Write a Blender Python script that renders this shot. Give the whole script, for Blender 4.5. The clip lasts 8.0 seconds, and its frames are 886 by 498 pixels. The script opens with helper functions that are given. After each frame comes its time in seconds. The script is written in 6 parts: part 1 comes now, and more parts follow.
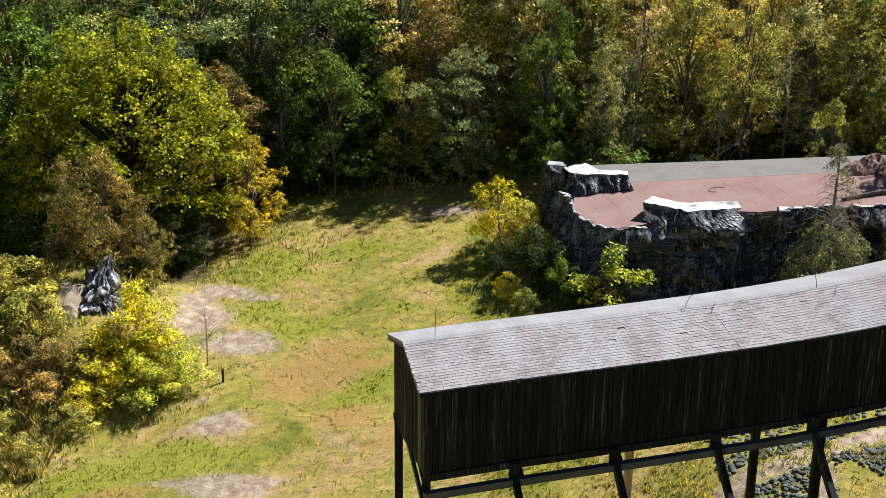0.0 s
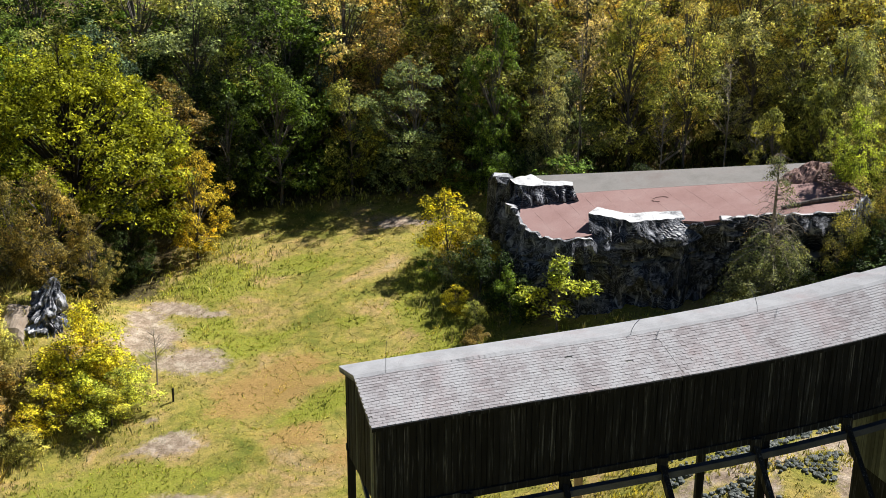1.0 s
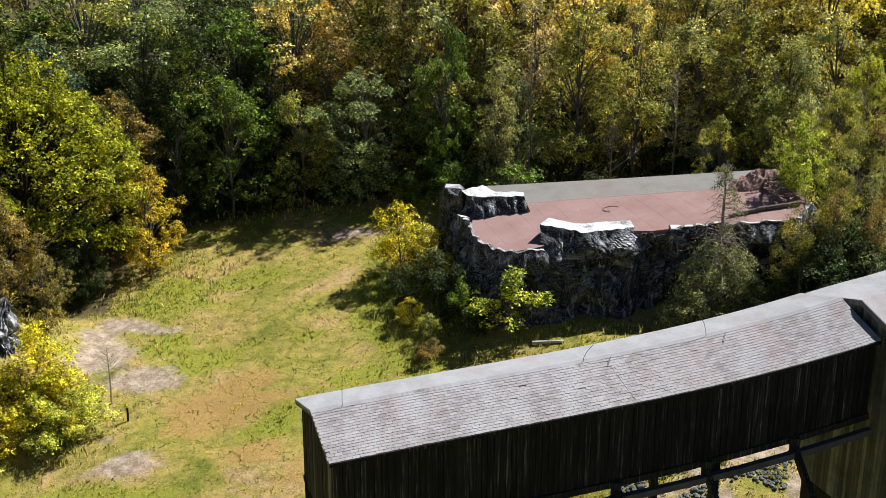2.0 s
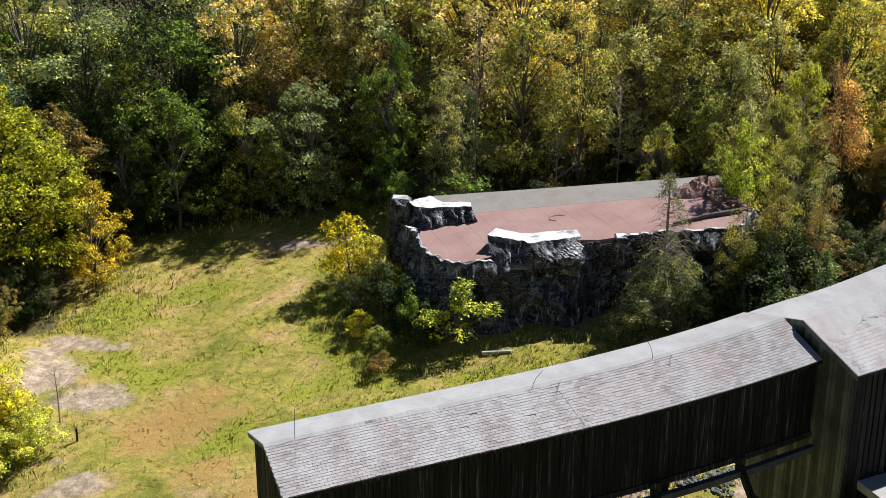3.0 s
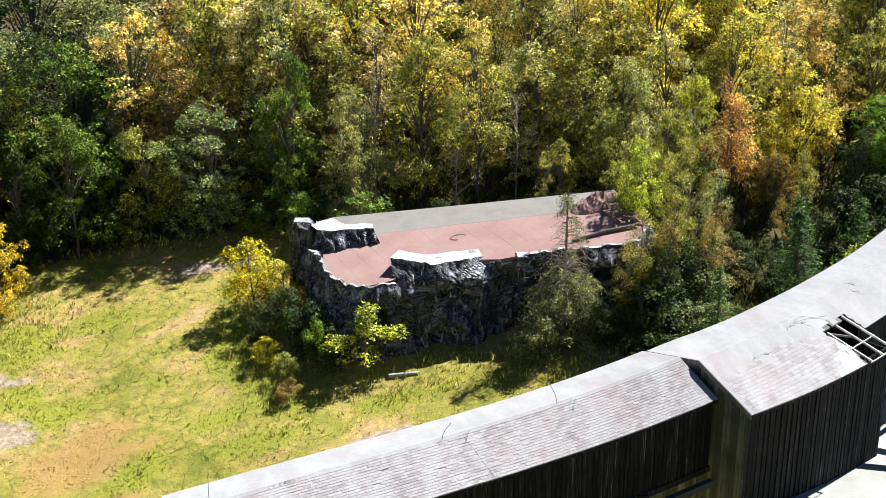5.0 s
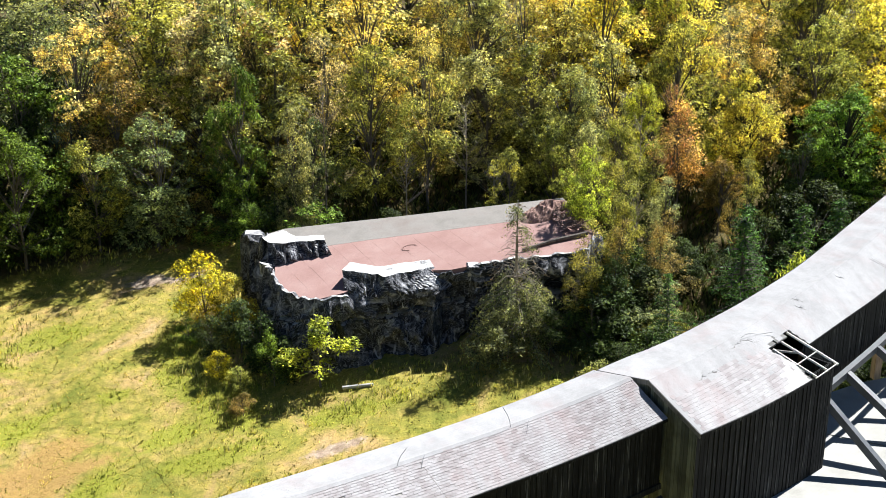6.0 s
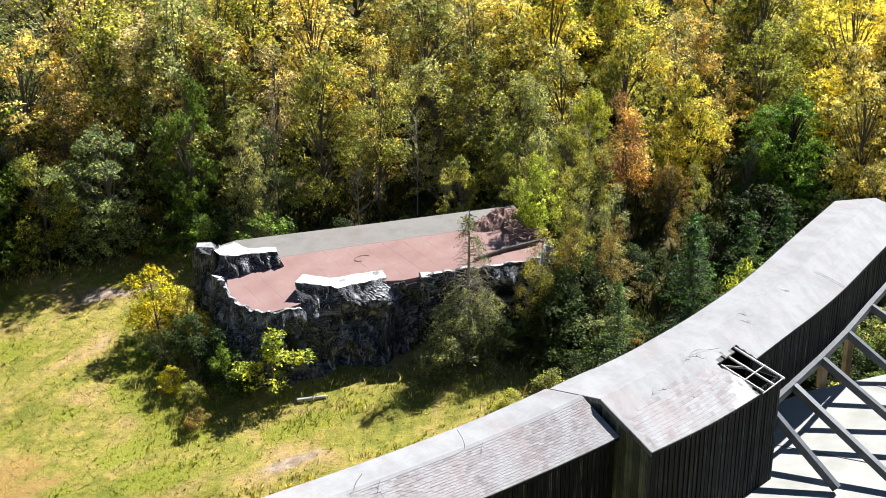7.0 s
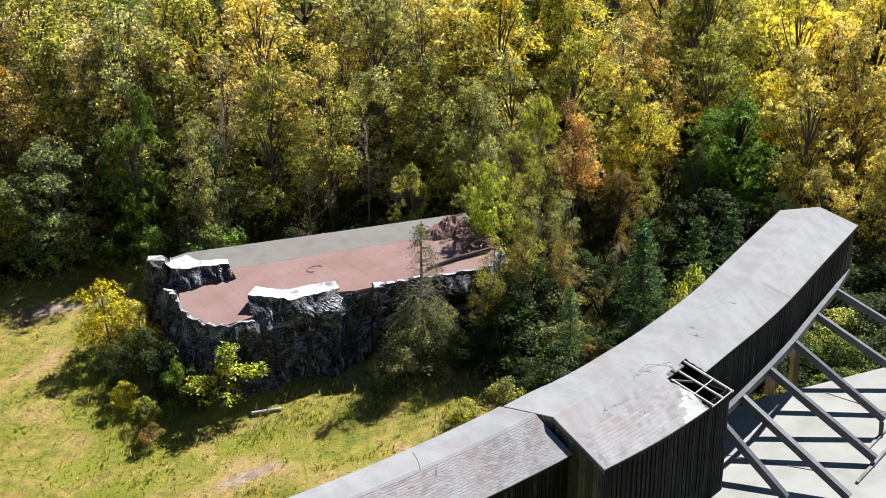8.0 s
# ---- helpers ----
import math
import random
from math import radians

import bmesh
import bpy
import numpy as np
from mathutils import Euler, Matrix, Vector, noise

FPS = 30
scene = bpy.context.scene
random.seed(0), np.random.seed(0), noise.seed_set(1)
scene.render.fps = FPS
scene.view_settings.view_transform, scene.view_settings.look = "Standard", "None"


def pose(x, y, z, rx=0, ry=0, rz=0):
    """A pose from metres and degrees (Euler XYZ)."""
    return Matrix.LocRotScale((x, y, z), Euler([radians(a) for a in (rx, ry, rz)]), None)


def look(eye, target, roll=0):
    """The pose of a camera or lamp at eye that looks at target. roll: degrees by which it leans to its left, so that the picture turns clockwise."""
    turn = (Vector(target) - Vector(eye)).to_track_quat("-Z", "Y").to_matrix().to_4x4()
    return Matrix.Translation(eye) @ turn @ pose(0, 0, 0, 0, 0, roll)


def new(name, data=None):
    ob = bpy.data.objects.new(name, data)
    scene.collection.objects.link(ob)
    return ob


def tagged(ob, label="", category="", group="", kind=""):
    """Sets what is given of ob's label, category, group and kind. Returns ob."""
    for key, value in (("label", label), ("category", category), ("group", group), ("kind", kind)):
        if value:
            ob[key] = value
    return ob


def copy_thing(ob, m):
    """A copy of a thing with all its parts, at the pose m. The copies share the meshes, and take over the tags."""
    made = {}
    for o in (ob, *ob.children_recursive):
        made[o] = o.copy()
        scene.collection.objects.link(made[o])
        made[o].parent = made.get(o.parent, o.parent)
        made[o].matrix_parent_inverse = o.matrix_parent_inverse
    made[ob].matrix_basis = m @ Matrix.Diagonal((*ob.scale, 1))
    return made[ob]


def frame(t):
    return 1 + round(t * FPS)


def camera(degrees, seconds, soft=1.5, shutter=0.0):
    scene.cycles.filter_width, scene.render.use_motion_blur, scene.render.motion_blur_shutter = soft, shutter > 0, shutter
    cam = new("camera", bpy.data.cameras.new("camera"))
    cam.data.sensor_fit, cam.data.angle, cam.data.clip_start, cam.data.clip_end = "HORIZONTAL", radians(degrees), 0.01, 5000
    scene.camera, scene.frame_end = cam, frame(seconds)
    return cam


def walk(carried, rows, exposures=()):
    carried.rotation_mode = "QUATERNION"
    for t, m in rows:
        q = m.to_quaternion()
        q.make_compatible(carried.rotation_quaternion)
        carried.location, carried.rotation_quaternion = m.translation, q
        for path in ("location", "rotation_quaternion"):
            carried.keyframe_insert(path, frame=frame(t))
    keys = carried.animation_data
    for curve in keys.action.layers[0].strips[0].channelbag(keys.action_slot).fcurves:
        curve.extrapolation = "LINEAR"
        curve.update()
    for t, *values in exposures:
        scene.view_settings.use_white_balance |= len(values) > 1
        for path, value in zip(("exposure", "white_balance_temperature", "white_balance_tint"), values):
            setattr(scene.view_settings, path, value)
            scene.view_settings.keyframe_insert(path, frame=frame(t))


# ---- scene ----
# ---- camera and its walk ----
cam = camera(40.13, 8.0, soft=0.6)
ROWS = [
    (0, -0.002, -0.000, 28.999, 71.285, -0.460, 0.163),
    (0.5, -0.014, -0.073, 29.571, 71.217, -0.369, -1.124),
    (1, -0.027, -0.098, 30.119, 71.135, -0.267, -2.505),
    (1.5, -0.038, -0.116, 30.684, 71.033, -0.169, -3.684),
    (3, -0.074, -0.052, 32.321, 70.662, 0.044, -7.582),
    (3.5, -0.111, -0.026, 32.848, 70.536, 0.075, -8.852),
    (4, -0.143, -0.017, 33.396, 70.398, 0.115, -10.108),
    (4.5, -0.166, -0.006, 33.950, 70.254, 0.154, -11.349),
    (6, -0.253, -0.020, 35.594, 69.844, 0.201, -15.101),
    (6.5, -0.264, -0.025, 36.108, 69.719, 0.211, -16.318),
    (7, -0.237, -0.015, 36.635, 69.568, 0.252, -17.516),
    (7.5, -0.213, 0.002, 37.133, 69.427, 0.312, -18.716),
    (8, -0.167, 0.040, 37.603, 69.289, 0.378, -19.939),
]
EXPOSURES = [(0.0, 0.95, 6030, 10), (1.5, 0.88, 6030, 10), (3.0, 0.94, 6030, 10), (4.5, 1.34, 6000, 9), (6.0, 1.50, 5980, 9), (6.5, 1.50, 5980, 9), (7.0, 1.40, 6000, 9), (8.0, 1.08, 6000, 9)]
walk(cam, [(t, pose(*r)) for t, *r in ROWS], EXPOSURES)

# ---- world, sun and exposure ----
SUN_EL, SUN_AZ = radians(50), radians(62)   # azimuth from +y towards +x
world = bpy.data.worlds.new("sky")
scene.world = world
world.use_nodes = True
wn = world.node_tree
sky = wn.nodes.new("ShaderNodeTexSky")
sky.sky_type = "NISHITA"
sky.sun_disc = False
sky.sun_elevation = SUN_EL
sky.sun_rotation = SUN_AZ
sky.air_density = 1.0
sky.dust_density = 0.1
sky.ozone_density = 4.0
wn.links.new(sky.outputs[0], wn.nodes["Background"].inputs[0])
wn.nodes["Background"].inputs[1].default_value = 0.026
sun = new("sun", bpy.data.lights.new("sun", "SUN"))
sun.data.energy = 5.0
sun.data.angle = radians(0.6)
sun.data.color = (1.0, 0.945, 0.86)
sun_way = Vector((math.sin(SUN_AZ) * math.cos(SUN_EL), math.cos(SUN_AZ) * math.cos(SUN_EL), math.sin(SUN_EL)))
sun.matrix_world = look(sun_way * 200, (0, 0, 0))


# ---- materials ----
def material(name, rough=0.9, spec=0.3):
    mat = bpy.data.materials.new(name)
    mat.use_nodes = True
    nt = mat.node_tree
    b = nt.nodes["Principled BSDF"]
    b.inputs["Roughness"].default_value = rough
    b.inputs["Specular IOR Level"].default_value = spec
    return mat, nt, b


def node(nt, kind, **values):
    n = nt.nodes.new(kind)
    for k, v in values.items():
        n.inputs[k].default_value = v
    return n


def coords(nt):
    return nt.nodes.new("ShaderNodeNewGeometry").outputs["Position"]


def noise_of(nt, scale, detail=4.0, rough=0.6, vec=None, stretch=None, dist=0.0):
    n = node(nt, "ShaderNodeTexNoise", Scale=scale, Detail=detail, Roughness=rough, Distortion=dist)
    v = vec if vec is not None else coords(nt)
    if stretch:
        m = nt.nodes.new("ShaderNodeMapping")
        m.inputs["Scale"].default_value = stretch
        nt.links.new(v, m.inputs[0])
        v = m.outputs[0]
    nt.links.new(v, n.inputs["Vector"])
    return n.outputs["Fac"]


def ramp(nt, fac, stops):
    r = nt.nodes.new("ShaderNodeValToRGB")
    el = r.color_ramp.elements
    while len(el) < len(stops):
        el.new(0.5)
    for e, (p, c) in zip(el, stops):
        e.position, e.color = p, (*c, 1)
    nt.links.new(fac, r.inputs[0])
    return r.outputs[0]


def mix(nt, fac, a, b, how="MIX"):
    m = nt.nodes.new("ShaderNodeMix")
    m.data_type, m.blend_type = "RGBA", how
    for sock, v in ((m.inputs[0], fac), (m.inputs[6], a), (m.inputs[7], b)):
        if isinstance(v, (int, float)):
            sock.default_value = v
        elif isinstance(v, tuple):
            sock.default_value = (*v, 1)
        else:
            nt.links.new(v, sock)
    return m.outputs[2]


def bump(nt, b, height, strength=0.5, distance=0.02):
    n = node(nt, "ShaderNodeBump", Strength=strength, Distance=distance)
    nt.links.new(height, n.inputs["Height"])
    nt.links.new(n.outputs[0], b.inputs["Normal"])


def set_base(nt, b, colour):
    nt.links.new(colour, b.inputs["Base Color"])


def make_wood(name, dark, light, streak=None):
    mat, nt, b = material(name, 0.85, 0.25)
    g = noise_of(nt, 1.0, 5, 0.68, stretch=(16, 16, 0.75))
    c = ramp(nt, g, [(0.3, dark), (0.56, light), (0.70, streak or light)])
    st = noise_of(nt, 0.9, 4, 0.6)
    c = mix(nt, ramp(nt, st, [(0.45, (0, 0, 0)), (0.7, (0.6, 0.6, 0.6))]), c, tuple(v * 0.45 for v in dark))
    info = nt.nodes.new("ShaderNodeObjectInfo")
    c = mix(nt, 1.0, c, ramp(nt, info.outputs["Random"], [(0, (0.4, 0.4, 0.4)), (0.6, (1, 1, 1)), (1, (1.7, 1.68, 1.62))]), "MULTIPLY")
    set_base(nt, b, c)
    bump(nt, b, g, 0.5, 0.01)
    return mat


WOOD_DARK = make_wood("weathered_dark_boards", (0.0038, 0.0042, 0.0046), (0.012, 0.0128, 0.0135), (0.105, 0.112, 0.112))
WOOD_GREEN = make_wood("mossy_boards", (0.04, 0.047, 0.038), (0.11, 0.122, 0.098))
WOOD_GREY = make_wood("grey_timber", (0.09, 0.09, 0.088), (0.22, 0.215, 0.205))
WOOD_TAN = make_wood("tan_timber", (0.22, 0.15, 0.09), (0.42, 0.31, 0.2))
WOOD_BALD = make_wood("bald_sheathing", (0.28, 0.275, 0.27), (0.40, 0.395, 0.39))
WOOD_PALE = make_wood("bleached_timber", (0.45, 0.44, 0.42), (0.7, 0.68, 0.65))


def make_shingle(name, a, b2, per_island):
    mat, nt, b = material(name, 0.95, 0.15)
    if per_island:
        r = nt.nodes.new("ShaderNodeNewGeometry").outputs["Random Per Island"]
    else:
        r = nt.nodes.new("ShaderNodeObjectInfo").outputs["Random"]
    c = ramp(nt, r, [(0.0, a), (0.55, tuple((p + q) / 2 for p, q in zip(a, b2))), (1.0, b2)])
    # pink fading, then pale washes that run down the slope
    st = noise_of(nt, 0.5, 5, 0.65, stretch=(1.0, 0.7, 1))
    c = mix(nt, ramp(nt, st, [(0.5, (0, 0, 0)), (0.66, (0.7, 0.7, 0.7))]), c, tuple(v * k for v, k in zip(b2, (1.0, 0.86, 0.845))))
    st = noise_of(nt, 1.0, 5, 0.65, stretch=(1.5, 0.42, 0.8))
    c = mix(nt, ramp(nt, st, [(0.42, (0, 0, 0)), (0.64, (0.75, 0.75, 0.75))]), c, (0.345, 0.343, 0.347))
    fine = noise_of(nt, 34, 3, 0.7)
    c = mix(nt, 1.0, c, ramp(nt, fine, [(0.3, (0.82, 0.82, 0.82)), (0.7, (1.14, 1.14, 1.14))]), "MULTIPLY")
    set_base(nt, b, c)
    bump(nt, b, fine, 0.4, 0.006)
    return mat


SHINGLE = make_shingle("faded_shingle", (0.215, 0.192, 0.192), (0.315, 0.296, 0.296), False)
SHINGLE_REST = make_shingle("faded_shingle_rest", (0.215, 0.193, 0.194), (0.315, 0.297, 0.298), True)
SHINGLE_PALE = make_shingle("bleached_shingle", (0.262, 0.26, 0.263), (0.295, 0.292, 0.295), True)


def make_plain(name, colours, scale=1.5, fine=25.0, rough=0.9, spec=0.2, strength=0.4, stretch=None, distance=0.01):
    mat, nt, b = material(name, rough, spec)
    n = noise_of(nt, scale, 5, 0.62, stretch=stretch)
    k = len(colours)
    c = ramp(nt, n, [(0.28 + 0.44 * i / (k - 1), col) for i, col in enumerate(colours)])
    f = noise_of(nt, fine, 3, 0.7)
    c = mix(nt, 1.0, c, ramp(nt, f, [(0.3, (0.8, 0.8, 0.8)), (0.7, (1.15, 1.15, 1.15))]), "MULTIPLY")
    set_base(nt, b, c)
    bump(nt, b, f, strength, distance)
    return mat


RED_ROOF = make_plain("faded_red_membrane", [(0.235, 0.14, 0.125), (0.275, 0.172, 0.155), (0.31, 0.21, 0.19)], 0.5, 18)
GREY_ROOF = make_plain("grey_membrane", [(0.165, 0.155, 0.14), (0.22, 0.205, 0.19), (0.19, 0.165, 0.15)], 0.5, 15)
CONCRETE = make_plain("pale_concrete", [(0.25, 0.245, 0.225), (0.31, 0.305, 0.285), (0.35, 0.345, 0.325)], 0.6, 20)
SAND = make_plain("pale_sand", [(0.26, 0.20, 0.145), (0.38, 0.31, 0.24)], 0.8, 14)
BARK = make_plain("bark", [(0.06, 0.05, 0.04), (0.19, 0.17, 0.15)], 3.0, 25, stretch=(3, 3, 0.6))
BARK_DARK = make_plain("dark_bark", [(0.02, 0.017, 0.013), (0.06, 0.052, 0.044)], 3.0, 25, stretch=(3, 3, 0.6))
DEAD_WOOD = make_plain("dead_twigs", [(0.24, 0.20, 0.16), (0.42, 0.37, 0.31)], 3.0, 25)
DEBRIS = make_plain("rusty_brown_debris", [(0.17, 0.10, 0.085), (0.30, 0.20, 0.17)], 2.0, 12)
METAL = make_plain("dull_grey_metal", [(0.032, 0.038, 0.048), (0.085, 0.094, 0.108)], 2.0, 30, rough=0.55, spec=0.5)
STONE_DARK = make_plain("dark_green_grey_stone", [(0.04, 0.045, 0.04), (0.11, 0.12, 0.105), (0.26, 0.26, 0.24)], 3.0, 14, strength=0.8)


def make_rock(name, bias=0.0):
    """Painted cement; bias above 0 leaves more of the pale coat."""
    mat, nt, b = material(name, 0.8, 0.3)
    pos = coords(nt)
    big = noise_of(nt, 0.5, 6, 0.62, vec=pos, stretch=(1, 1, 1.5), dist=1.8)
    c = ramp(nt, big, [(0.36 - bias, (0.008, 0.009, 0.012)), (0.52 - bias, (0.03, 0.032, 0.04)), (0.62 - bias, (0.13, 0.133, 0.15)), (0.72 - bias, (0.42, 0.42, 0.45))])
    # combed swirls left by the trowel, pale on dark
    fold = noise_of(nt, 0.5, 2, 0.4, vec=pos, stretch=(1, 1, 1.3), dist=3.0)
    comb = nt.nodes.new("ShaderNodeMath")
    comb.operation = "PINGPONG"
    comb.inputs[1].default_value = 0.055
    nt.links.new(fold, comb.inputs[0])
    c = mix(nt, ramp(nt, comb.outputs[0], [(0.034, (0, 0, 0)), (0.053, (0.75, 0.75, 0.75))]), c, (0.25, 0.255, 0.28))
    run = noise_of(nt, 1.0, 5, 0.7, vec=pos, stretch=(2.2, 2.2, 0.5), dist=0.8)
    c = mix(nt, ramp(nt, run, [(0.56, (0, 0, 0)), (0.64, (0.8, 0.8, 0.8))]), c, (0.42, 0.42, 0.44))
    c = mix(nt, ramp(nt, run, [(0.36, (0.9, 0.9, 0.9)), (0.44, (0, 0, 0))]), c, (0.014, 0.014, 0.017))
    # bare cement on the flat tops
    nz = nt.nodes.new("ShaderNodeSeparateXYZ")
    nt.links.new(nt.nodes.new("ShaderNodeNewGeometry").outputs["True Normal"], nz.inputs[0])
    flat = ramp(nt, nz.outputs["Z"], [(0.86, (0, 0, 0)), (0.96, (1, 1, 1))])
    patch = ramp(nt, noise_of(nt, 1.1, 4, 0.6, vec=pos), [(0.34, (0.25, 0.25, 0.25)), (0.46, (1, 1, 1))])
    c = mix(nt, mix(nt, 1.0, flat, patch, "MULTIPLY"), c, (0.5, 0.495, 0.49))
    set_base(nt, b, c)
    f = mix(nt, 0.35, comb.outputs[0], noise_of(nt, 3.2, 5, 0.65, vec=pos))
    bump(nt, b, f, 1.0, 0.2)
    return mat


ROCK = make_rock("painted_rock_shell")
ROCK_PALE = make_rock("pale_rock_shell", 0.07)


def make_leaf(name):
    """Leaves take their tint from the object's own colour and vary from leaf to leaf."""
    mat = bpy.data.materials.new(name)
    mat.use_nodes = True
    nt = mat.node_tree
    b = nt.nodes["Principled BSDF"]
    b.inputs["Roughness"].default_value = 0.55
    b.inputs["Specular IOR Level"].default_value = 0.10
    info = nt.nodes.new("ShaderNodeObjectInfo")
    isl = nt.nodes.new("ShaderNodeNewGeometry").outputs["Random Per Island"]
    v = ramp(nt, isl, [(0, (0.22, 0.24, 0.26)), (0.5, (0.95, 0.95, 0.95)), (1, (1.92, 1.88, 1.4))])
    c = mix(nt, 1.0, info.outputs["Color"], v, "MULTIPLY")
    clump = noise_of(nt, 0.55, 3, 0.5)
    c = mix(nt, 1.0, c, ramp(nt, clump, [(0.3, (0.62, 0.72, 0.75)), (0.5, (1, 1, 1)), (0.7, (1.38, 1.3, 1.15))]), "MULTIPLY")
    spray = noise_of(nt, 1.3, 2, 0.5)
    c = mix(nt, 1.0, c, ramp(nt, spray, [(0.34, (0.5, 0.52, 0.55)), (0.48, (1, 1, 1)), (0.64, (1.55, 1.5, 1.25))]), "MULTIPLY")
    set_base(nt, b, c)
    tr = nt.nodes.new("ShaderNodeBsdfTranslucent")
    nt.links.new(mix(nt, 1.0, c, (1.12, 1.1, 0.8), "MULTIPLY"), tr.inputs[0])
    ms = nt.nodes.new("ShaderNodeMixShader")
    ms.inputs[0].default_value = 0.30
    nt.links.new(b.outputs[0], ms.inputs[1])
    nt.links.new(tr.outputs[0], ms.inputs[2])
    nt.links.new(ms.outputs[0], nt.nodes["Material Output"].inputs[0])
    return mat


LEAF = make_leaf("leaves")


def make_ground():
    mat, nt, b = material("meadow_ground", 1.0, 0.1)
    pos = coords(nt)
    n1 = noise_of(nt, 0.24, 6, 0.66, vec=pos, dist=0.8)
    n2 = noise_of(nt, 1.7, 5, 0.7, vec=pos)
    n3 = noise_of(nt, 3.2, 6, 0.8, vec=pos)
    c = ramp(nt, n1, [(0.32, (0.145, 0.16, 0.028)), (0.44, (0.235, 0.215, 0.042)), (0.54, (0.305, 0.245, 0.07)), (0.62, (0.35, 0.245, 0.10)), (0.72, (0.40, 0.31, 0.175))])
    c = mix(nt, 0.75, c, ramp(nt, n2, [(0.30, (0.42, 0.52, 0.4)), (0.5, (1, 1, 1)), (0.70, (1.45, 1.35, 1.25))]), "MULTIPLY")
    for attr, col in (("green", (0.225, 0.235, 0.03)), ("rust", (0.34, 0.215, 0.075)), ("bare", None), ("litter", (0.07, 0.055, 0.03))):
        a = nt.nodes.new("ShaderNodeAttribute")
        a.attribute_name = attr
        edge = nt.nodes.new("ShaderNodeMath")
        edge.operation = "MULTIPLY_ADD"
        nt.links.new(n3, edge.inputs[0])
        edge.inputs[1].default_value = 2.4
        edge.inputs[2].default_value = -1.2
        add = nt.nodes.new("ShaderNodeMath")
        add.operation = "ADD"
        nt.links.new(a.outputs["Fac"], add.inputs[0])
        nt.links.new(edge.outputs[0], add.inputs[1])
        if attr == "bare":
            col = ramp(nt, n2, [(0.36, (0.21, 0.15, 0.115)), (0.5, (0.32, 0.245, 0.195)), (0.66, (0.47, 0.39, 0.32))])
        c = mix(nt, ramp(nt, add.outputs[0], [(0.3, (0, 0, 0)), (0.8, (0.88, 0.88, 0.88))]), c, col)
    f = noise_of(nt, 9, 5, 0.8, vec=pos)
    c = mix(nt, 1.0, c, ramp(nt, f, [(0.32, (0.55, 0.6, 0.5)), (0.5, (1, 1, 1)), (0.68, (1.32, 1.28, 1.25))]), "MULTIPLY")
    set_base(nt, b, c)
    bump(nt, b, f, 0.9, 0.06)
    return mat


GROUND = make_ground()


# ---- building helpers ----
def mesh_of(name, verts, faces, mats, smooth=False):
    me = bpy.data.meshes.new(name)
    me.from_pydata([tuple(v) for v in verts], [], [tuple(q) for q in faces])
    for m in mats if isinstance(mats, (list, tuple)) else [mats]:
        me.materials.append(m)
    if smooth:
        me.polygons.foreach_set("use_smooth", [True] * len(me.polygons))
    me.update()
    return me


def thing(name, place, label, category, group="", kind=""):
    ob = new(name)
    ob.location = place
    ob.empty_display_size = 0.3
    return tagged(ob, label, category, group, kind)


def put(name, me, parent, label="", m=None, kind=""):
    """A part given in world coordinates (or at the pose m) under a thing or a part."""
    ob = new(name, me)
    ob.parent = parent
    base = Matrix.Identity(4)
    p = parent
    chain = []
    while p is not None:
        chain.append(p.matrix_basis.copy())
        inv = p.matrix_parent_inverse.copy()
        chain.append(inv)
        p = p.parent
    for c in chain:
        base = c @ base
    ob.matrix_parent_inverse = base.inverted()
    if m is not None:
        ob.matrix_basis = m
    return tagged(ob, label, kind=kind)


def quads_box(corners_lo, corners_hi):
    """Verts and faces of a box-like solid from 4 low and 4 high corners (same turning)."""
    v = list(corners_lo) + list(corners_hi)
    f = [(3, 2, 1, 0), (4, 5, 6, 7)] + [(i, (i + 1) % 4, 4 + (i + 1) % 4, 4 + i) for i in range(4)]
    return v, f


def bar(a, b, w, h, up=(0, 0, 1)):
    """A squared timber from a to b, w wide and h high, with its ends cut square."""
    a, b = Vector(a), Vector(b)
    d = (b - a).normalized()
    s = d.cross(Vector(up))
    if s.length < 1e-3:
        s = d.cross(Vector((0, 1, 0)))
    s.normalize()
    u = s.cross(d).normalized()
    e = [s * (w / 2) * i + u * (h / 2) * j for i, j in ((-1, -1), (1, -1), (1, 1), (-1, 1))]
    return quads_box([a + q for q in e], [b + q for q in e])


def tube(points, radii, sides=6):
    v, f = [], []
    n = len(points)
    for i, p in enumerate(points):
        p = Vector(p)
        d = (Vector(points[min(i + 1, n - 1)]) - Vector(points[max(i - 1, 0)])).normalized()
        s = d.cross(Vector((0.31, 0.95, 0.05))).normalized()
        u = d.cross(s)
        for k in range(sides):
            a = 2 * math.pi * k / sides
            v.append(p + (s * math.cos(a) + u * math.sin(a)) * radii[i])
    for i in range(n - 1):
        for k in range(sides):
            k2 = (k + 1) % sides
            f.append((i * sides + k, i * sides + k2, (i + 1) * sides + k2, (i + 1) * sides + k))
    f.append(tuple(range((n - 1) * sides, n * sides)))
    return v, f


